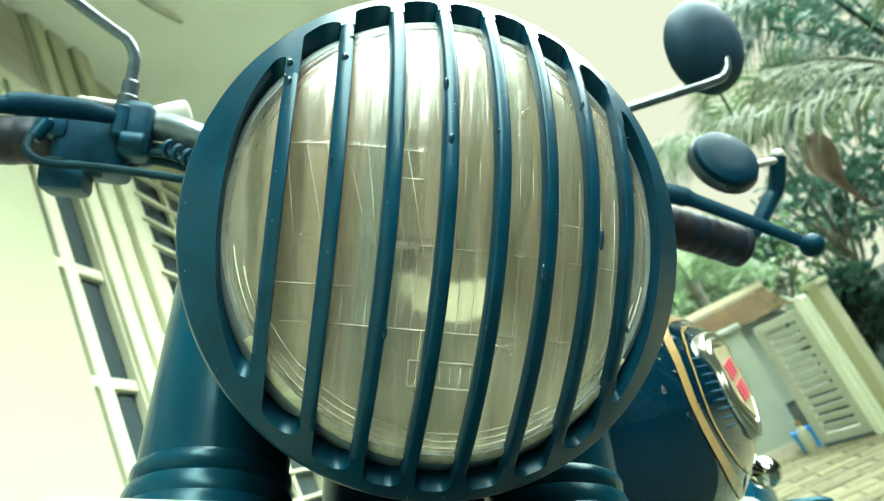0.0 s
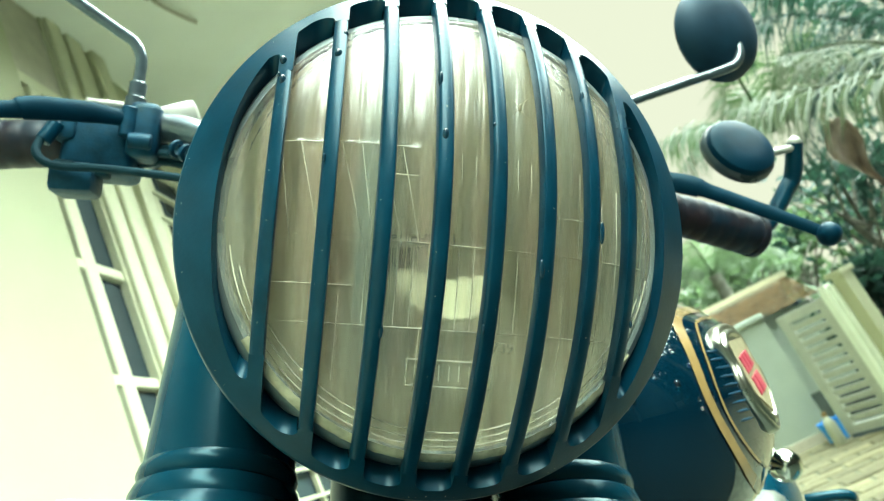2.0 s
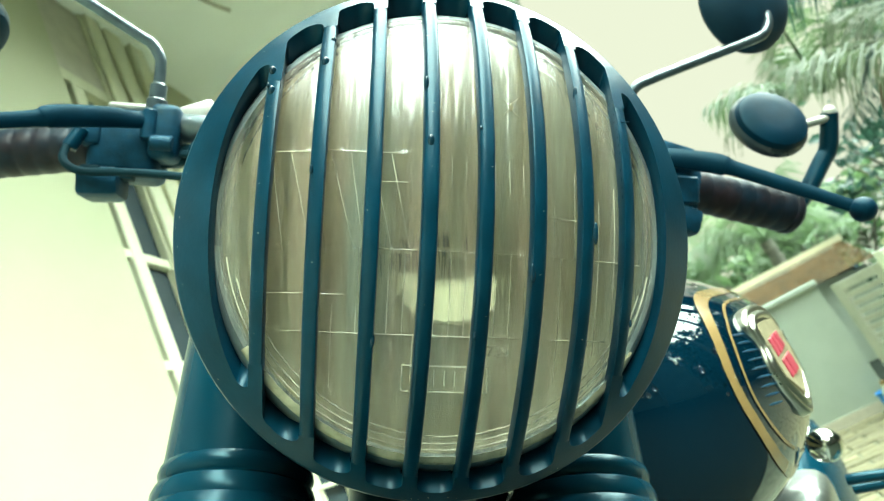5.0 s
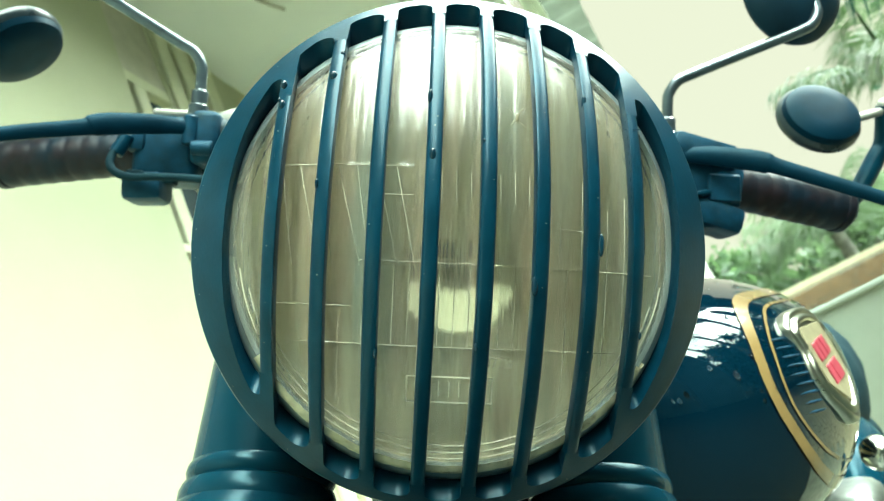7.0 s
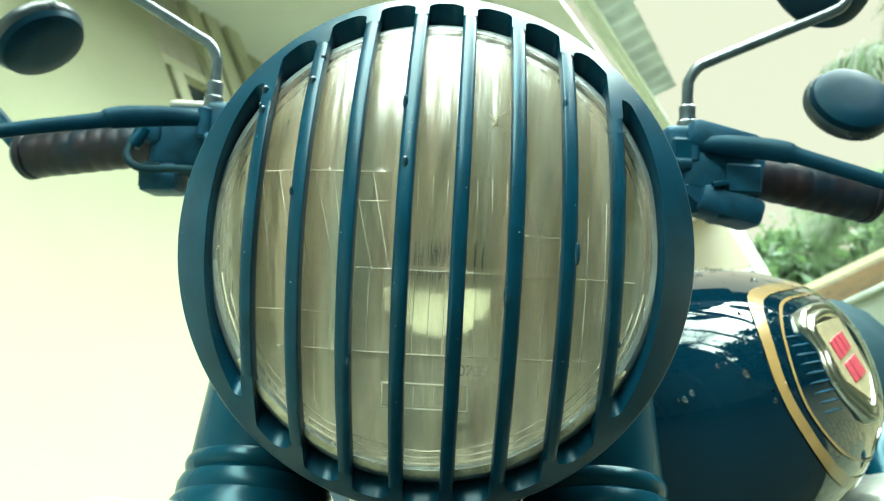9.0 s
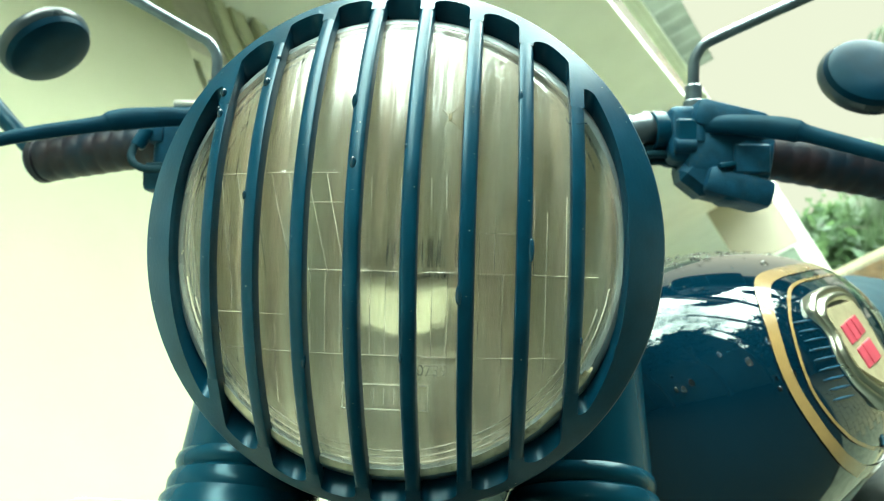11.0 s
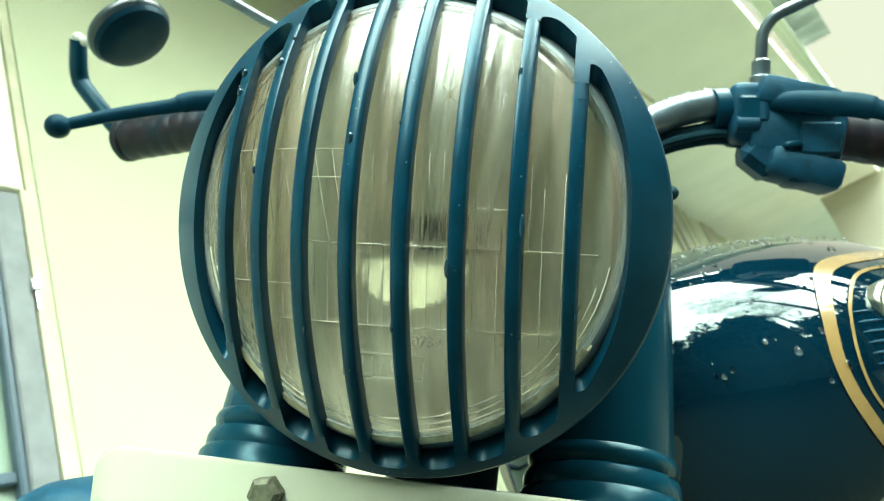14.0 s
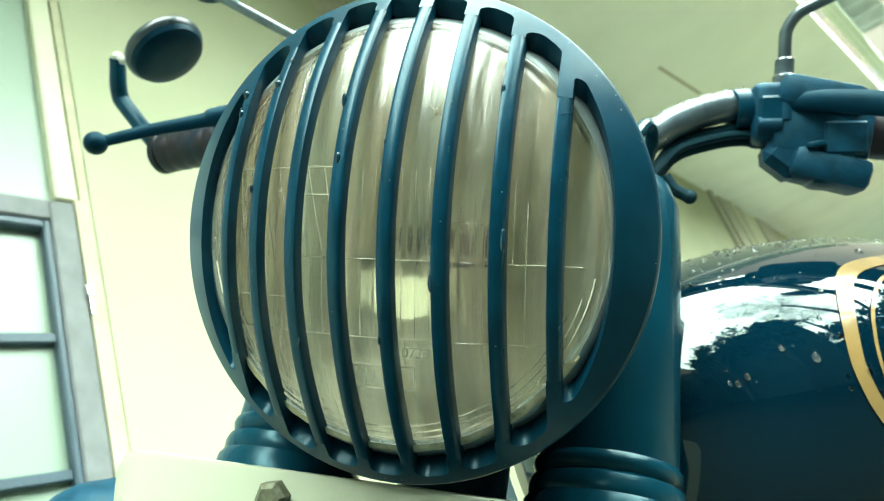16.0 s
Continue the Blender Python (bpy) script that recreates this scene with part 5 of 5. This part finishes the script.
pane(FX - 0.03, -0.75, 0.562, 1.552, 2.25, PANE_FROST, top)
REVEAL = material("stained_cream_reveal", (0.5, 0.48, 0.33), 0.85, vary=0.12, scale=18, dirt=(0.2, 0.19, 0.13), dirt_scale=14, dirt_at=0.62)
structure("window_reveal", join(hbox(FX - T, FX - 0.004, 0.601, 0.617, 0.55, 2.3), hbox(FX - 0.012, FX - 0.0035, 0.591, 0.601, 0.55, 1.55)), REVEAL, "stained cream reveal beside the casement", "trim", smooth=0)
structure("wall_back", hbox(FX - 3, FX - 2.8, -6, 16, 0, CEIL), WALL_WHITE, "plain wall closing the place", "wall", smooth=0)

# ---- the yard's end ----
YARD = pose(0, 0, 0, 0, 0, -15)


def ybox(x0, x1, y0, y1, z0, z1, bevel=0.0):
    return box((x1 - x0, y1 - y0, z1 - z0), ((x0 + x1) / 2, (y0 + y1) / 2, (z0 + z1) / 2), bevel, 1, YARD)


structure("wall_yard", join(ybox(-1.2, 1.02, 5.35, 5.5, 0, 0.90), ybox(-1.2, 1.03, 5.32, 5.53, 0.90, 0.945, 0.01)), FENCE_WALL, "low pale rendered wall at the end of the yard", "wall", smooth=0)

# wall cap, base board and the neighbour's shed roof behind it
structure("wall_skirting", ybox(-1.2, 1.01, 5.335, 5.35, 0.0, 0.075), BROWN_PANEL, "brown stained board along the foot of the wall", "trim", smooth=0)

shed = thing("shed_roof", YARD @ Vector((0.8, 8.6, 0)), "low terracotta roof with a white fascia behind the wall", "roof")
for k in range(9):
    part("roof_plank", ybox(-0.9, 2.2, 8.2 + 0.1 * k, 8.29 + 0.1 * k, 0.92 + 0.038 * k, 0.945 + 0.038 * k, 0.004), TERRACOTTA, shed, smooth=0)
part("fascia", ybox(-0.95, 2.25, 9.1, 9.16, 1.25, 1.325), TRIM_WHITE, shed, smooth=0)
for k in range(7):
    part("rafter", ybox(-0.75 + 0.45 * k, -0.70 + 0.45 * k, 8.16, 9.08, 0.885, 0.93), DARK_FRAME, shed, smooth=0)
part("shed_wall", ybox(-0.8, 2.1, 8.3, 9.0, 0.0, 0.9), FENCE_WALL, shed, smooth=0)
part("shed_wall", ybox(-0.8, 2.1, 9.0, 9.12, 0.0, 1.24), FENCE_WALL, shed, smooth=0)

# white louvred gate standing open, its post and the bright panel beyond
GATE = YARD @ Matrix.Translation((1.05, 5.08, 0)) @ Matrix.Rotation(radians(-52), 4, "Z")     # local x along the leaf, towards the yard
gate = thing("louvred_gate", GATE @ Vector((0.28, 0, 0)), "white louvred yard gate standing open", "gate")


def gbox(x0, x1, y0, y1, z0, z1, bevel=0.003):
    return box((x1 - x0, y1 - y0, z1 - z0), ((x0 + x1) / 2, (y0 + y1) / 2, (z0 + z1) / 2), bevel, 1, GATE)


GATE_PAINT = material("pale_grey_gate_paint", (0.45, 0.48, 0.42), 0.5, vary=0.08, scale=14, dirt=(0.3, 0.33, 0.28), dirt_scale=7)
part("stile", gbox(0.0, 0.07, -0.02, 0.02, 0.03, 0.86), GATE_PAINT, gate, smooth=0)
part("stile", gbox(0.33, 0.40, -0.02, 0.02, 0.03, 0.86), GATE_PAINT, gate, smooth=0)
part("rail", gbox(0.07, 0.33, -0.02, 0.02, 0.03, 0.085), GATE_PAINT, gate, smooth=0)
part("rail", gbox(0.07, 0.33, -0.02, 0.02, 0.80, 0.86), GATE_PAINT, gate, smooth=0)
for k in range(12):
    z = 0.10 + 0.058 * k
    part("slat", moved(box((0.26, 0.012, 0.036), (0.20, 0, 0), 0.002, 1, Matrix.Rotation(radians(6), 4, "X")), GATE @ Matrix.Translation((0, -0.008, z + 0.02))), GATE_PAINT, gate, smooth=0)
part("foot", gbox(0.02, 0.40, -0.025, 0.025, 0.0, 0.03), DARK_FRAME, gate, smooth=0)
structure("gate_post", join(gbox(0.405, 0.46, -0.04, 0.04, 0, 0.92), gbox(0.46, 0.50, -0.025, 0.03, 0, 0.90)), EAVE_WHITE, "white gate post", "post", smooth=0)
structure("wall_panel", join(gbox(0.50, 0.585, 0.0, 0.1, 0, 0.93), gbox(0.48, 0.60, -0.02, 0.12, 0.93, 0.965)), WALL_WHITE, "bright white wall panel beside the gate", "wall", smooth=0)

# blue bucket and a white bottle against the wall
bk = thing("bucket", YARD @ Vector((1.0, 5.2, 0)), "small bright blue plastic bucket on the paving", "bucket")
_bm = YARD @ Matrix.Translation((1.0, 5.2, 0)) @ Matrix.Diagonal((0.72, 0.72, 0.72, 1))
part("tub", lathe([(0, 0.004), (0.085, 0.004), (0.088, 0.0), (0.105, 0.18), (0.112, 0.185), (0.112, 0.195), (0.102, 0.19), (0.084, 0.012), (0, 0.012)], _bm, 36), BLUE_PLASTIC, bk)
part("bucket_handle", tube([(0.105, 0, 0.18), (0.11, 0.03, 0.15), (0.06, 0.10, 0.14), (-0.06, 0.10, 0.14), (-0.11, 0.03, 0.15), (-0.105, 0, 0.18)], 0.004, 24, 8, _bm), STEEL, bk)
bt = thing("bottle", YARD @ Vector((0.97, 5.06, 0)), "white plastic bottle standing beside the bucket", "bottle")
part("body", lathe([(0, 0), (0.035, 0.0), (0.038, 0.006), (0.038, 0.13), (0.03, 0.16), (0.014, 0.18), (0.014, 0.195)], YARD @ Matrix.Translation((0.97, 5.06, 0)), 24), PLATE_WHITE, bt)
part("cap", lathe([(0.016, 0.192), (0.016, 0.214), (0.013, 0.217), (0, 0.217)], YARD @ Matrix.Translation((0.97, 5.06, 0)), 20), GOLD, bt)

# far house with lilac walls under the end of the eave
far = thing("far_house", HOUSE @ Vector((2.2, 22, 0)), "distant house with lilac walls and white posts", "house")
part("wall", hbox(0.6, 4.0, 20.5, 24, 0, 2.55), LILAC_WALL, far, smooth=0)
part("wall", hbox(2.2, 5.0, 19.5, 20.4, 0, 1.7), LILAC_WALL, far, smooth=0)
part("roof", hbox(0.3, 4.4, 20.2, 24.3, 2.6, 2.75), TERRACOTTA, far, smooth=0)
for x in (1.0, 1.9, 2.8):
    part("post", hbox(x, x + 0.12, 19.6, 19.75, 0, 2.6), TRIM_WHITE, far, smooth=0)
part("window", hbox(1.2, 1.8, 20.47, 20.5, 1.0, 2.0), PANE_DARK, far, smooth=0)

# a conduit stub and a long thin dark strip on the ceiling
structure("ceiling_line", join(box((0.62, 0.018, 0.006), (0, 0, 0), 0, 1, HOUSE @ Matrix.Translation((-0.34, 3.75, CEIL - 0.003)) @ Matrix.Rotation(radians(86), 4, "Z"))), BROWN_PANEL, "thin dark strip along the ceiling", "trim", smooth=0)
hk = thing("ceiling_hook", HOUSE @ Vector((-0.52, 1.85, CEIL)), "dark wire hook hanging from the porch ceiling", "hook")
part("wire", tube([HOUSE @ Vector(p) for p in ((-0.56, 1.74, CEIL), (-0.55, 1.78, CEIL - 0.02), (-0.52, 1.86, CEIL - 0.03), (-0.50, 1.93, CEIL - 0.02))], 0.007, 16, 8), BROWN_PANEL, hk)
part("base", rod(HOUSE @ Vector((-0.56, 1.74, CEIL - 0.012)), HOUSE @ Vector((-0.56, 1.74, CEIL)), 0.018, 16), BROWN_PANEL, hk)


# ---- planting ----
def leaf_mesh(name, centres, size, rng, mat, long=1.9):
    """Many small folded leaves, one mesh."""
    n = len(centres)
    d = rng.normal(size=(n, 3))
    d[:, 2] -= 0.25
    d /= np.linalg.norm(d, axis=1)[:, None]
    s = np.cross(d, rng.normal(size=(n, 3)))
    s /= np.linalg.norm(s, axis=1)[:, None]
    nn = np.cross(d, s)
    L = size * rng.uniform(0.6, 1.3, n)[:, None]
    a = centres - d * L * 0.5 * long
    c = centres + d * L * 0.5 * long
    b = centres + s * L * 0.42 + nn * L * 0.12
    e = centres - s * L * 0.42 + nn * L * 0.12
    v = np.stack([a, b, c, e], 1).reshape(-1, 3)
    f = (np.arange(n)[:, None] * 4 + np.array([[0, 1, 2, 3]]))
    me = bpy.data.meshes.new(name)
    me.from_pydata(v.tolist(), [], f.tolist())
    me.materials.append(mat)
    return me


def crown_points(centre, radii, count, rng, clumps):
    """Points gathered in clumps inside an egg shape, with gaps between the clumps."""
    k = rng.normal(size=(clumps, 3))
    k /= np.linalg.norm(k, axis=1)[:, None]
    k *= rng.uniform(0.45, 1.0, clumps)[:, None]
    who = rng.integers(0, clumps, count)
    p = k[who] + rng.normal(size=(count, 3)) * rng.uniform(0.06, 0.17, clumps)[who][:, None]
    return np.array(centre) + p * np.array(radii)


def tree(at, height, radii, count, size, seed, mat, label):
    rng = np.random.default_rng(seed)
    t = thing("tree", (at[0], at[1], 0), label, "tree", "garden trees")
    top = Vector((at[0], at[1], height))
    limbs = tube([(at[0], at[1], 0), (at[0] + 0.1, at[1], height * 0.4), (at[0] - 0.05, at[1] + 0.1, height * 0.8), (at[0], at[1], height + radii[2] * 0.4)], [0.05 * height / 2, 0.04 * height / 2, 0.03 * height / 2, 0.01], 16, 10)
    for k in range(9):
        a = 2.4 * k
        e = top + Vector((math.cos(a) * radii[0] * 0.75, math.sin(a) * radii[1] * 0.75, radii[2] * (0.2 + 0.5 * ((k * 37) % 10) / 10)))
        b = Vector((at[0], at[1], height * (0.45 + 0.05 * k)))
        limbs = join(limbs, tube([b, b.lerp(e, 0.5) + Vector((0, 0, 0.1)), e], [0.03 * height / 2, 0.02 * height / 2, 0.006], 8, 6))
    part("trunk", limbs, BARK, t)
    me = leaf_mesh("crown", crown_points((at[0], at[1], height), radii, count, rng, 46), size, rng, mat)
    ob = new("crown", me)
    ob.parent = t
    ob.matrix_parent_inverse = Matrix.Translation((-at[0], -at[1], 0))
    return t


def polar(az, dist):
    return (math.sin(radians(az)) * dist, math.cos(radians(az)) * dist)


for az, dist, h, r, n, sz, sd, mt in ((47.5, 9.0, 3.3, (1.9, 1.9, 2.2), 1000, 0.11, 3, LEAF_DARK), (60, 8.5, 3.2, (2.2, 2.2, 2.4), 1700, 0.15, 4, LEAF_DARK), (39, 11.0, 2.1, (1.5, 1.5, 1.3), 800, 0.10, 5, LEAF_DARK),
                                      (30, 14.0, 1.7, (2.0, 1.6, 0.9), 1500, 0.15, 6, LEAF), (22, 15.0, 1.9, (2.2, 1.6, 0.9), 1700, 0.16, 7, LEAF), (15.5, 17.0, 2.2, (1.5, 1.6, 1.0), 2600, 0.16, 8, LEAF), (26.5, 12.0, 1.5, (1.0, 0.8, 0.75), 900, 0.12, 9, LEAF_PALE)):
    x, y = polar(az, dist)
    tree((x, y), h, r, n, sz, sd, mt, "leafy garden tree beyond the yard wall")
# trees out of view, added to darken what the tank mirrors
for az, dist, h, r, sd in ((68, 7.0, 2.2, (2.2, 2.2, 1.9), 21), (86, 6.5, 2.1, (2.2, 2.2, 1.8), 22), (97, 7.2, 2.2, (1.6, 1.6, 1.7), 23), (170, 8.5, 2.0, (2.6, 2.6, 1.6), 26)):
    x, y = polar(az, dist)
    tree((x, y), h, r, 5000, 0.17, sd, LEAF_DARK, "dense dark unseen tree added to darken the tank's reflections")


px, py = polar(35.0, 9.0)
tree((px, py), 1.75, (0.8, 0.8, 0.6), 450, 0.09, 93, LEAF_DARK, "leafy garden tree beyond the yard wall")
px, py = polar(33.2, 6.7)
tree((px, py), 0.6, (0.5, 0.4, 0.38), 800, 0.09, 91, LEAF_DARK, "low leafy shrub behind the open gate")


def frond(root, tip, lift, leaflet, seed, width=1.0):
    """A feather leaf: an arching midrib with drooping leaflets on both sides."""
    rng = np.random.default_rng(seed)
    root, tip = Vector(root), Vector(tip)
    mid = root.lerp(tip, 0.5) + Vector((0, 0, lift))
    line = spline([root, mid, tip], 110)
    bm = tube([root, mid, tip], [0.02, 0.013, 0.004], 20, 6)
    for i in range(8, 110):
        if rng.random() < 0.36:
            continue
        d = (line[i] - line[i - 1]).normalized()
        side = d.cross(Vector((0, 0, 1))).normalized()
        f = i / 109
        ln = leaflet * (0.35 + 1.3 * f * (1.15 - f) * 2.4) * rng.uniform(0.8, 1.15)
        for s in (1, -1):
            out = (side * s * rng.uniform(0.55, 0.9) + d * 0.55 + Vector((0, 0, -rng.uniform(0.05, 0.7)))).normalized()
            a = line[i]
            m1 = a + out * ln * 0.5 + Vector((0, 0, 0.02))
            e = a + out * ln + Vector((0, 0, -ln * 0.3))
            w = d * (0.0072 * width)
            v = [bm.verts.new(p) for p in (a - w * 0.6, a + w * 0.6, m1 + w, m1 - w, e)]
            bm.faces.new((v[0], v[1], v[2], v[3]))
            bm.faces.new((v[3], v[2], v[4]))
    return bm


def palm(at, height, fronds, leaflet, seed, mat, label, thick=0.13):
    t = thing("palm_tree", (at[0], at[1], 0), label, "palm", "garden palms")
    prof = [(thick + 0.014 * math.sin(k * 2.1) * (k % 2) - 0.0012 * k, height * k / 40) for k in range(41)]
    part("trunk", lathe([(0, 0), *prof, (0, height)], Matrix.Translation((at[0], at[1], 0)), 20), BARK, t)
    for i, (az, el, ln, lift) in enumerate(fronds):
        a, e = radians(az), radians(el)
        tip = (at[0] + ln * math.sin(a) * math.cos(e), at[1] + ln * math.cos(a) * math.cos(e), height + ln * math.sin(e))
        part("frond", frond((at[0], at[1], height), tip, lift, leaflet, seed + i), mat, t, smooth=0)
    return t


px, py = polar(45, 5.6)
palm((px, py), 1.95, ((-48, 40, 1.5, 0.28), (-20, -4, 1.4, 0.35), (10, 30, 1.6, 0.3), (60, 20, 1.7, 0.3), (110, 12, 1.6, 0.35), (160, 18, 1.6, 0.3), (-120, 22, 1.5, 0.3), (-45, 58, 1.4, 0.2), (30, 60, 1.4, 0.2)), 0.33, 40, LEAF_DARK, "coconut palm with arching feather fronds")
palm((2.95, 2.75), 1.38, ((-53, 29, 1.08, 0.06), (-12, 42, 1.2, 0.12), (50, 30, 1.3, 0.2), (100, 22, 1.2, 0.2), (150, 30, 1.2, 0.2), (-150, 60, 0.9, 0.1)), 0.26, 210, LEAF_FROND, "young palm with one long pale feather frond")
px, py = polar(24.5, 10.5)
palm((px, py), 1.75, ((-60, 38, 1.1, 0.15), (-90, 18, 1.1, 0.2), (80, 25, 1.1, 0.2), (30, 40, 1.1, 0.15), (-150, 30, 1.0, 0.2), (150, 22, 1.0, 0.2), (95, 50, 1.1, 0.12), (-95, 55, 1.1, 0.12), (-70, 0, 1.0, 0.25), (80, 0, 1.0, 0.25)), 0.4, 70, LEAF_PALE, "small yellow-green palm behind the wall")
px, py = polar(33.5, 7.0)
palm((px, py), 2.35, ((-60, 30, 0.95, 0.15), (90, 25, 0.9, 0.15), (-90, 5, 0.9, 0.2), (90, -5, 0.9, 0.2), (150, 40, 0.9, 0.15), (-150, 40, 0.9, 0.15), (20, 50, 0.9, 0.1)), 0.32, 90, LEAF, "slender palm above the yard wall", 0.03)

tree((4.7, -2.9), 4.3, (0.9, 2.0, 1.5), 2600, 0.15, 61, LEAF_DARK, "tall slender tree in front of the next house")
tree((4.6, -6.2), 4.6, (0.9, 2.4, 1.5), 2600, 0.15, 62, LEAF_DARK, "tall slender tree in front of the next house")
# unseen plain walls, the first as the next house's side, added to close the yard behind the camera and darken the
# tank's reflections
structure("wall_east", join(box((0.2, 9.0, 5.5), (5.6, -6.0, 2.75)), box((0.5, 9.3, 0.12), (5.5, -6.0, 5.56), 0.02)), GREY_RENDER, "plain grey unseen wall added as the next house's side", "wall", smooth=0)
structure("wall_south", box((13.0, 0.2, 4.2), (-0.8, -9.5, 2.1)), GREY_RENDER, "plain grey unseen wall added to close and darken the yard behind", "wall", smooth=0)
structure("wall_garden", box((0.2, 12.0, 1.9), (9.6, 3.0, 0.95)), GREY_RENDER, "plain grey unseen wall added to darken the horizon behind the trees", "wall", smooth=0)

# two tall palms beside the drive, mirrored in the tank
_crown = [(30 * k + 7 * (k % 3), 34 - 17 * (k % 3), 1.9, 0.3) for k in range(12)]
palm((4.9, 0.25), 5.9, _crown, 0.5, 140, LEAF_DARK, "tall coconut palm beside the drive")
palm((6.7, -1.3), 5.3, _crown, 0.5, 170, LEAF_DARK, "tall coconut palm beside the drive")

# a dried leaf sheath hanging in the palm
px, py = polar(37.2, 4.9)
dry = thing("dry_palm_sheath", (px, py, 0.95), "dried brown palm sheath hanging in the fronds", "palm sheath")
_b = bmesh.new()
_rows = []
for i in range(19):
    f = i / 18
    w = 0.08 * math.exp(-((f - 0.28) / 0.26) ** 2) + 0.022 * (1 - f) + 0.009
    row = []
    for j in range(9):
        a = radians(-80 + 20 * j)
        row.append(_b.verts.new(Vector((px, py, 1.78 - 0.62 * f)) + Vector((math.cos(radians(37)) * w * math.sin(a) + 0.10 * f * f - 0.05 * math.sin(3 * f), -math.sin(radians(37)) * w * math.sin(a), 0.05 * f * math.cos(a))) + Vector((math.sin(radians(37)), math.cos(radians(37)), 0)) * (0.08 * math.cos(a) + 0.05 * math.sin(7 * f + j))))
    _rows.append(row)
for a, b in zip(_rows, _rows[1:]):
    for j in range(8):
        _b.faces.new((a[j], a[j + 1], b[j + 1], b[j]))
bmesh.ops.solidify(_b, geom=list(_b.faces), thickness=0.006)
part("husk", _b, DRY_LEAF, dry)
part("stalk", tube([(px, py, 1.76), (px + 0.1, py + 0.2, 1.9), (px + 0.35, py + 0.4, 2.0)], 0.015, 10, 8), DRY_LEAF, dry)

structure("porch_post", hbox(0.93, 1.06, 9.0, 9.14, 0, CEIL - 0.004, 0.006), EAVE_WHITE, "white painted post at the far end of the porch", "post", smooth=0)
nb = thing("neighbour_house", HOUSE @ Vector((0.7, 11.0, 0)), "pale lilac house side with a white window frame", "house")
part("wall", hbox(-0.4, 1.16, 10.9, 11.1, 0, 2.12), LILAC_WALL, nb, smooth=0)
part("coping", hbox(-0.42, 1.2, 10.85, 11.12, 2.12, 2.17), EAVE_WHITE, nb, smooth=0)
nw = part("window", hbox(0.72, 1.02, 10.885, 10.899, 1.45, 1.95), PANE_FROST, nb, smooth=0)
part("window_frame", join(hbox(0.68, 0.72, 10.87, 10.899, 1.41, 1.99), hbox(1.02, 1.06, 10.87, 10.899, 1.41, 1.99), hbox(0.72, 1.02, 10.87, 10.899, 1.95, 1.99), hbox(0.72, 1.02, 10.87, 10.899, 1.41, 1.45)), EAVE_WHITE, nw, smooth=0)
structure("porch_gable", hbox(0.23, 0.926, 9.0, 9.12, 1.80, CEIL), GABLE_PAINT, "beige gable panel closing the porch's far end", "wall", smooth=0)
structure("paving_bed", box((5.15, 4.3, 0.02), (2.0, 3.25, -0.0085), 0, 1, YARD), PAVING_BED, "sandy bed under the paving stones", "pavement", smooth=0)

# ---- paving: stones of the yard ----
rng = random.Random(5)
pave = new("pavement")
pave.location = YARD @ Vector((1.0, 3.0, 0))
tagged(pave, "buff rectangular paving stones with mossy joints", "pavement", "", "structure")
_shapes = []
for k in range(4):
    b = box((0.236, 0.116, 0.03), (0, 0, 0), 0.006, 1)
    for v in b.verts:
        v.co += Vector((rng.uniform(-0.003, 0.003), rng.uniform(-0.003, 0.003), rng.uniform(-0.0015, 0.0015)))
    _shapes.append(to_mesh("paving_stone", b, PAVER, 0))
_far = []
_near = 0
for j in range(10, 46):
    for i in range(-4, 26):
        x = -0.8 + 0.245 * i + (0.1225 if j % 2 else 0)
        y = -0.05 + 0.124 * j
        if x > 4.5 or x < 0.2 - 0.1045 * y or (y < 2.3 and x < 0.95):
            continue
        m = YARD @ Matrix.Translation((x, y, -0.006 + rng.uniform(-0.003, 0.003))) @ Euler((rng.uniform(-0.01, 0.01), rng.uniform(-0.01, 0.01), rng.uniform(-0.02, 0.02))).to_matrix().to_4x4()
        if 0.3 < x < 1.75 and 2.4 < y < 5.3 and _near < 300:
            ob = new("paving_stone", _shapes[rng.randrange(4)])
            ob.matrix_world = m
            ob.parent = pave
            ob.matrix_parent_inverse = Matrix.Translation(-pave.location)
            _near += 1
        elif y < 5.3:
            _far.append(m)
_vs, _fs = [], []
for m in _far:
    o = len(_vs)
    for z, k in ((-0.015, 1.0), (0.012, 1.0), (0.015, 0.96)):
        for sx, sy in ((-1, -1), (1, -1), (1, 1), (-1, 1)):
            _vs.append(m @ Vector((0.118 * sx * k, 0.058 * sy * (k if k == 1 else 0.92), z)))
    for q in ((0, 1, 5, 4), (1, 2, 6, 5), (2, 3, 7, 6), (3, 0, 4, 7), (4, 5, 9, 8), (5, 6, 10, 9), (6, 7, 11, 10), (7, 4, 8, 11), (8, 9, 10, 11)):
        _fs.append(tuple(o + i for i in q))
_me = bpy.data.meshes.new("paving_field")
_me.from_pydata(_vs, [], _fs)
_me.materials.append(PAVER)
_pf = new("paving_field", _me)
_pf.parent = pave
_pf.matrix_parent_inverse = Matrix.Translation(-pave.location)
tagged(_pf, kind="stuff")
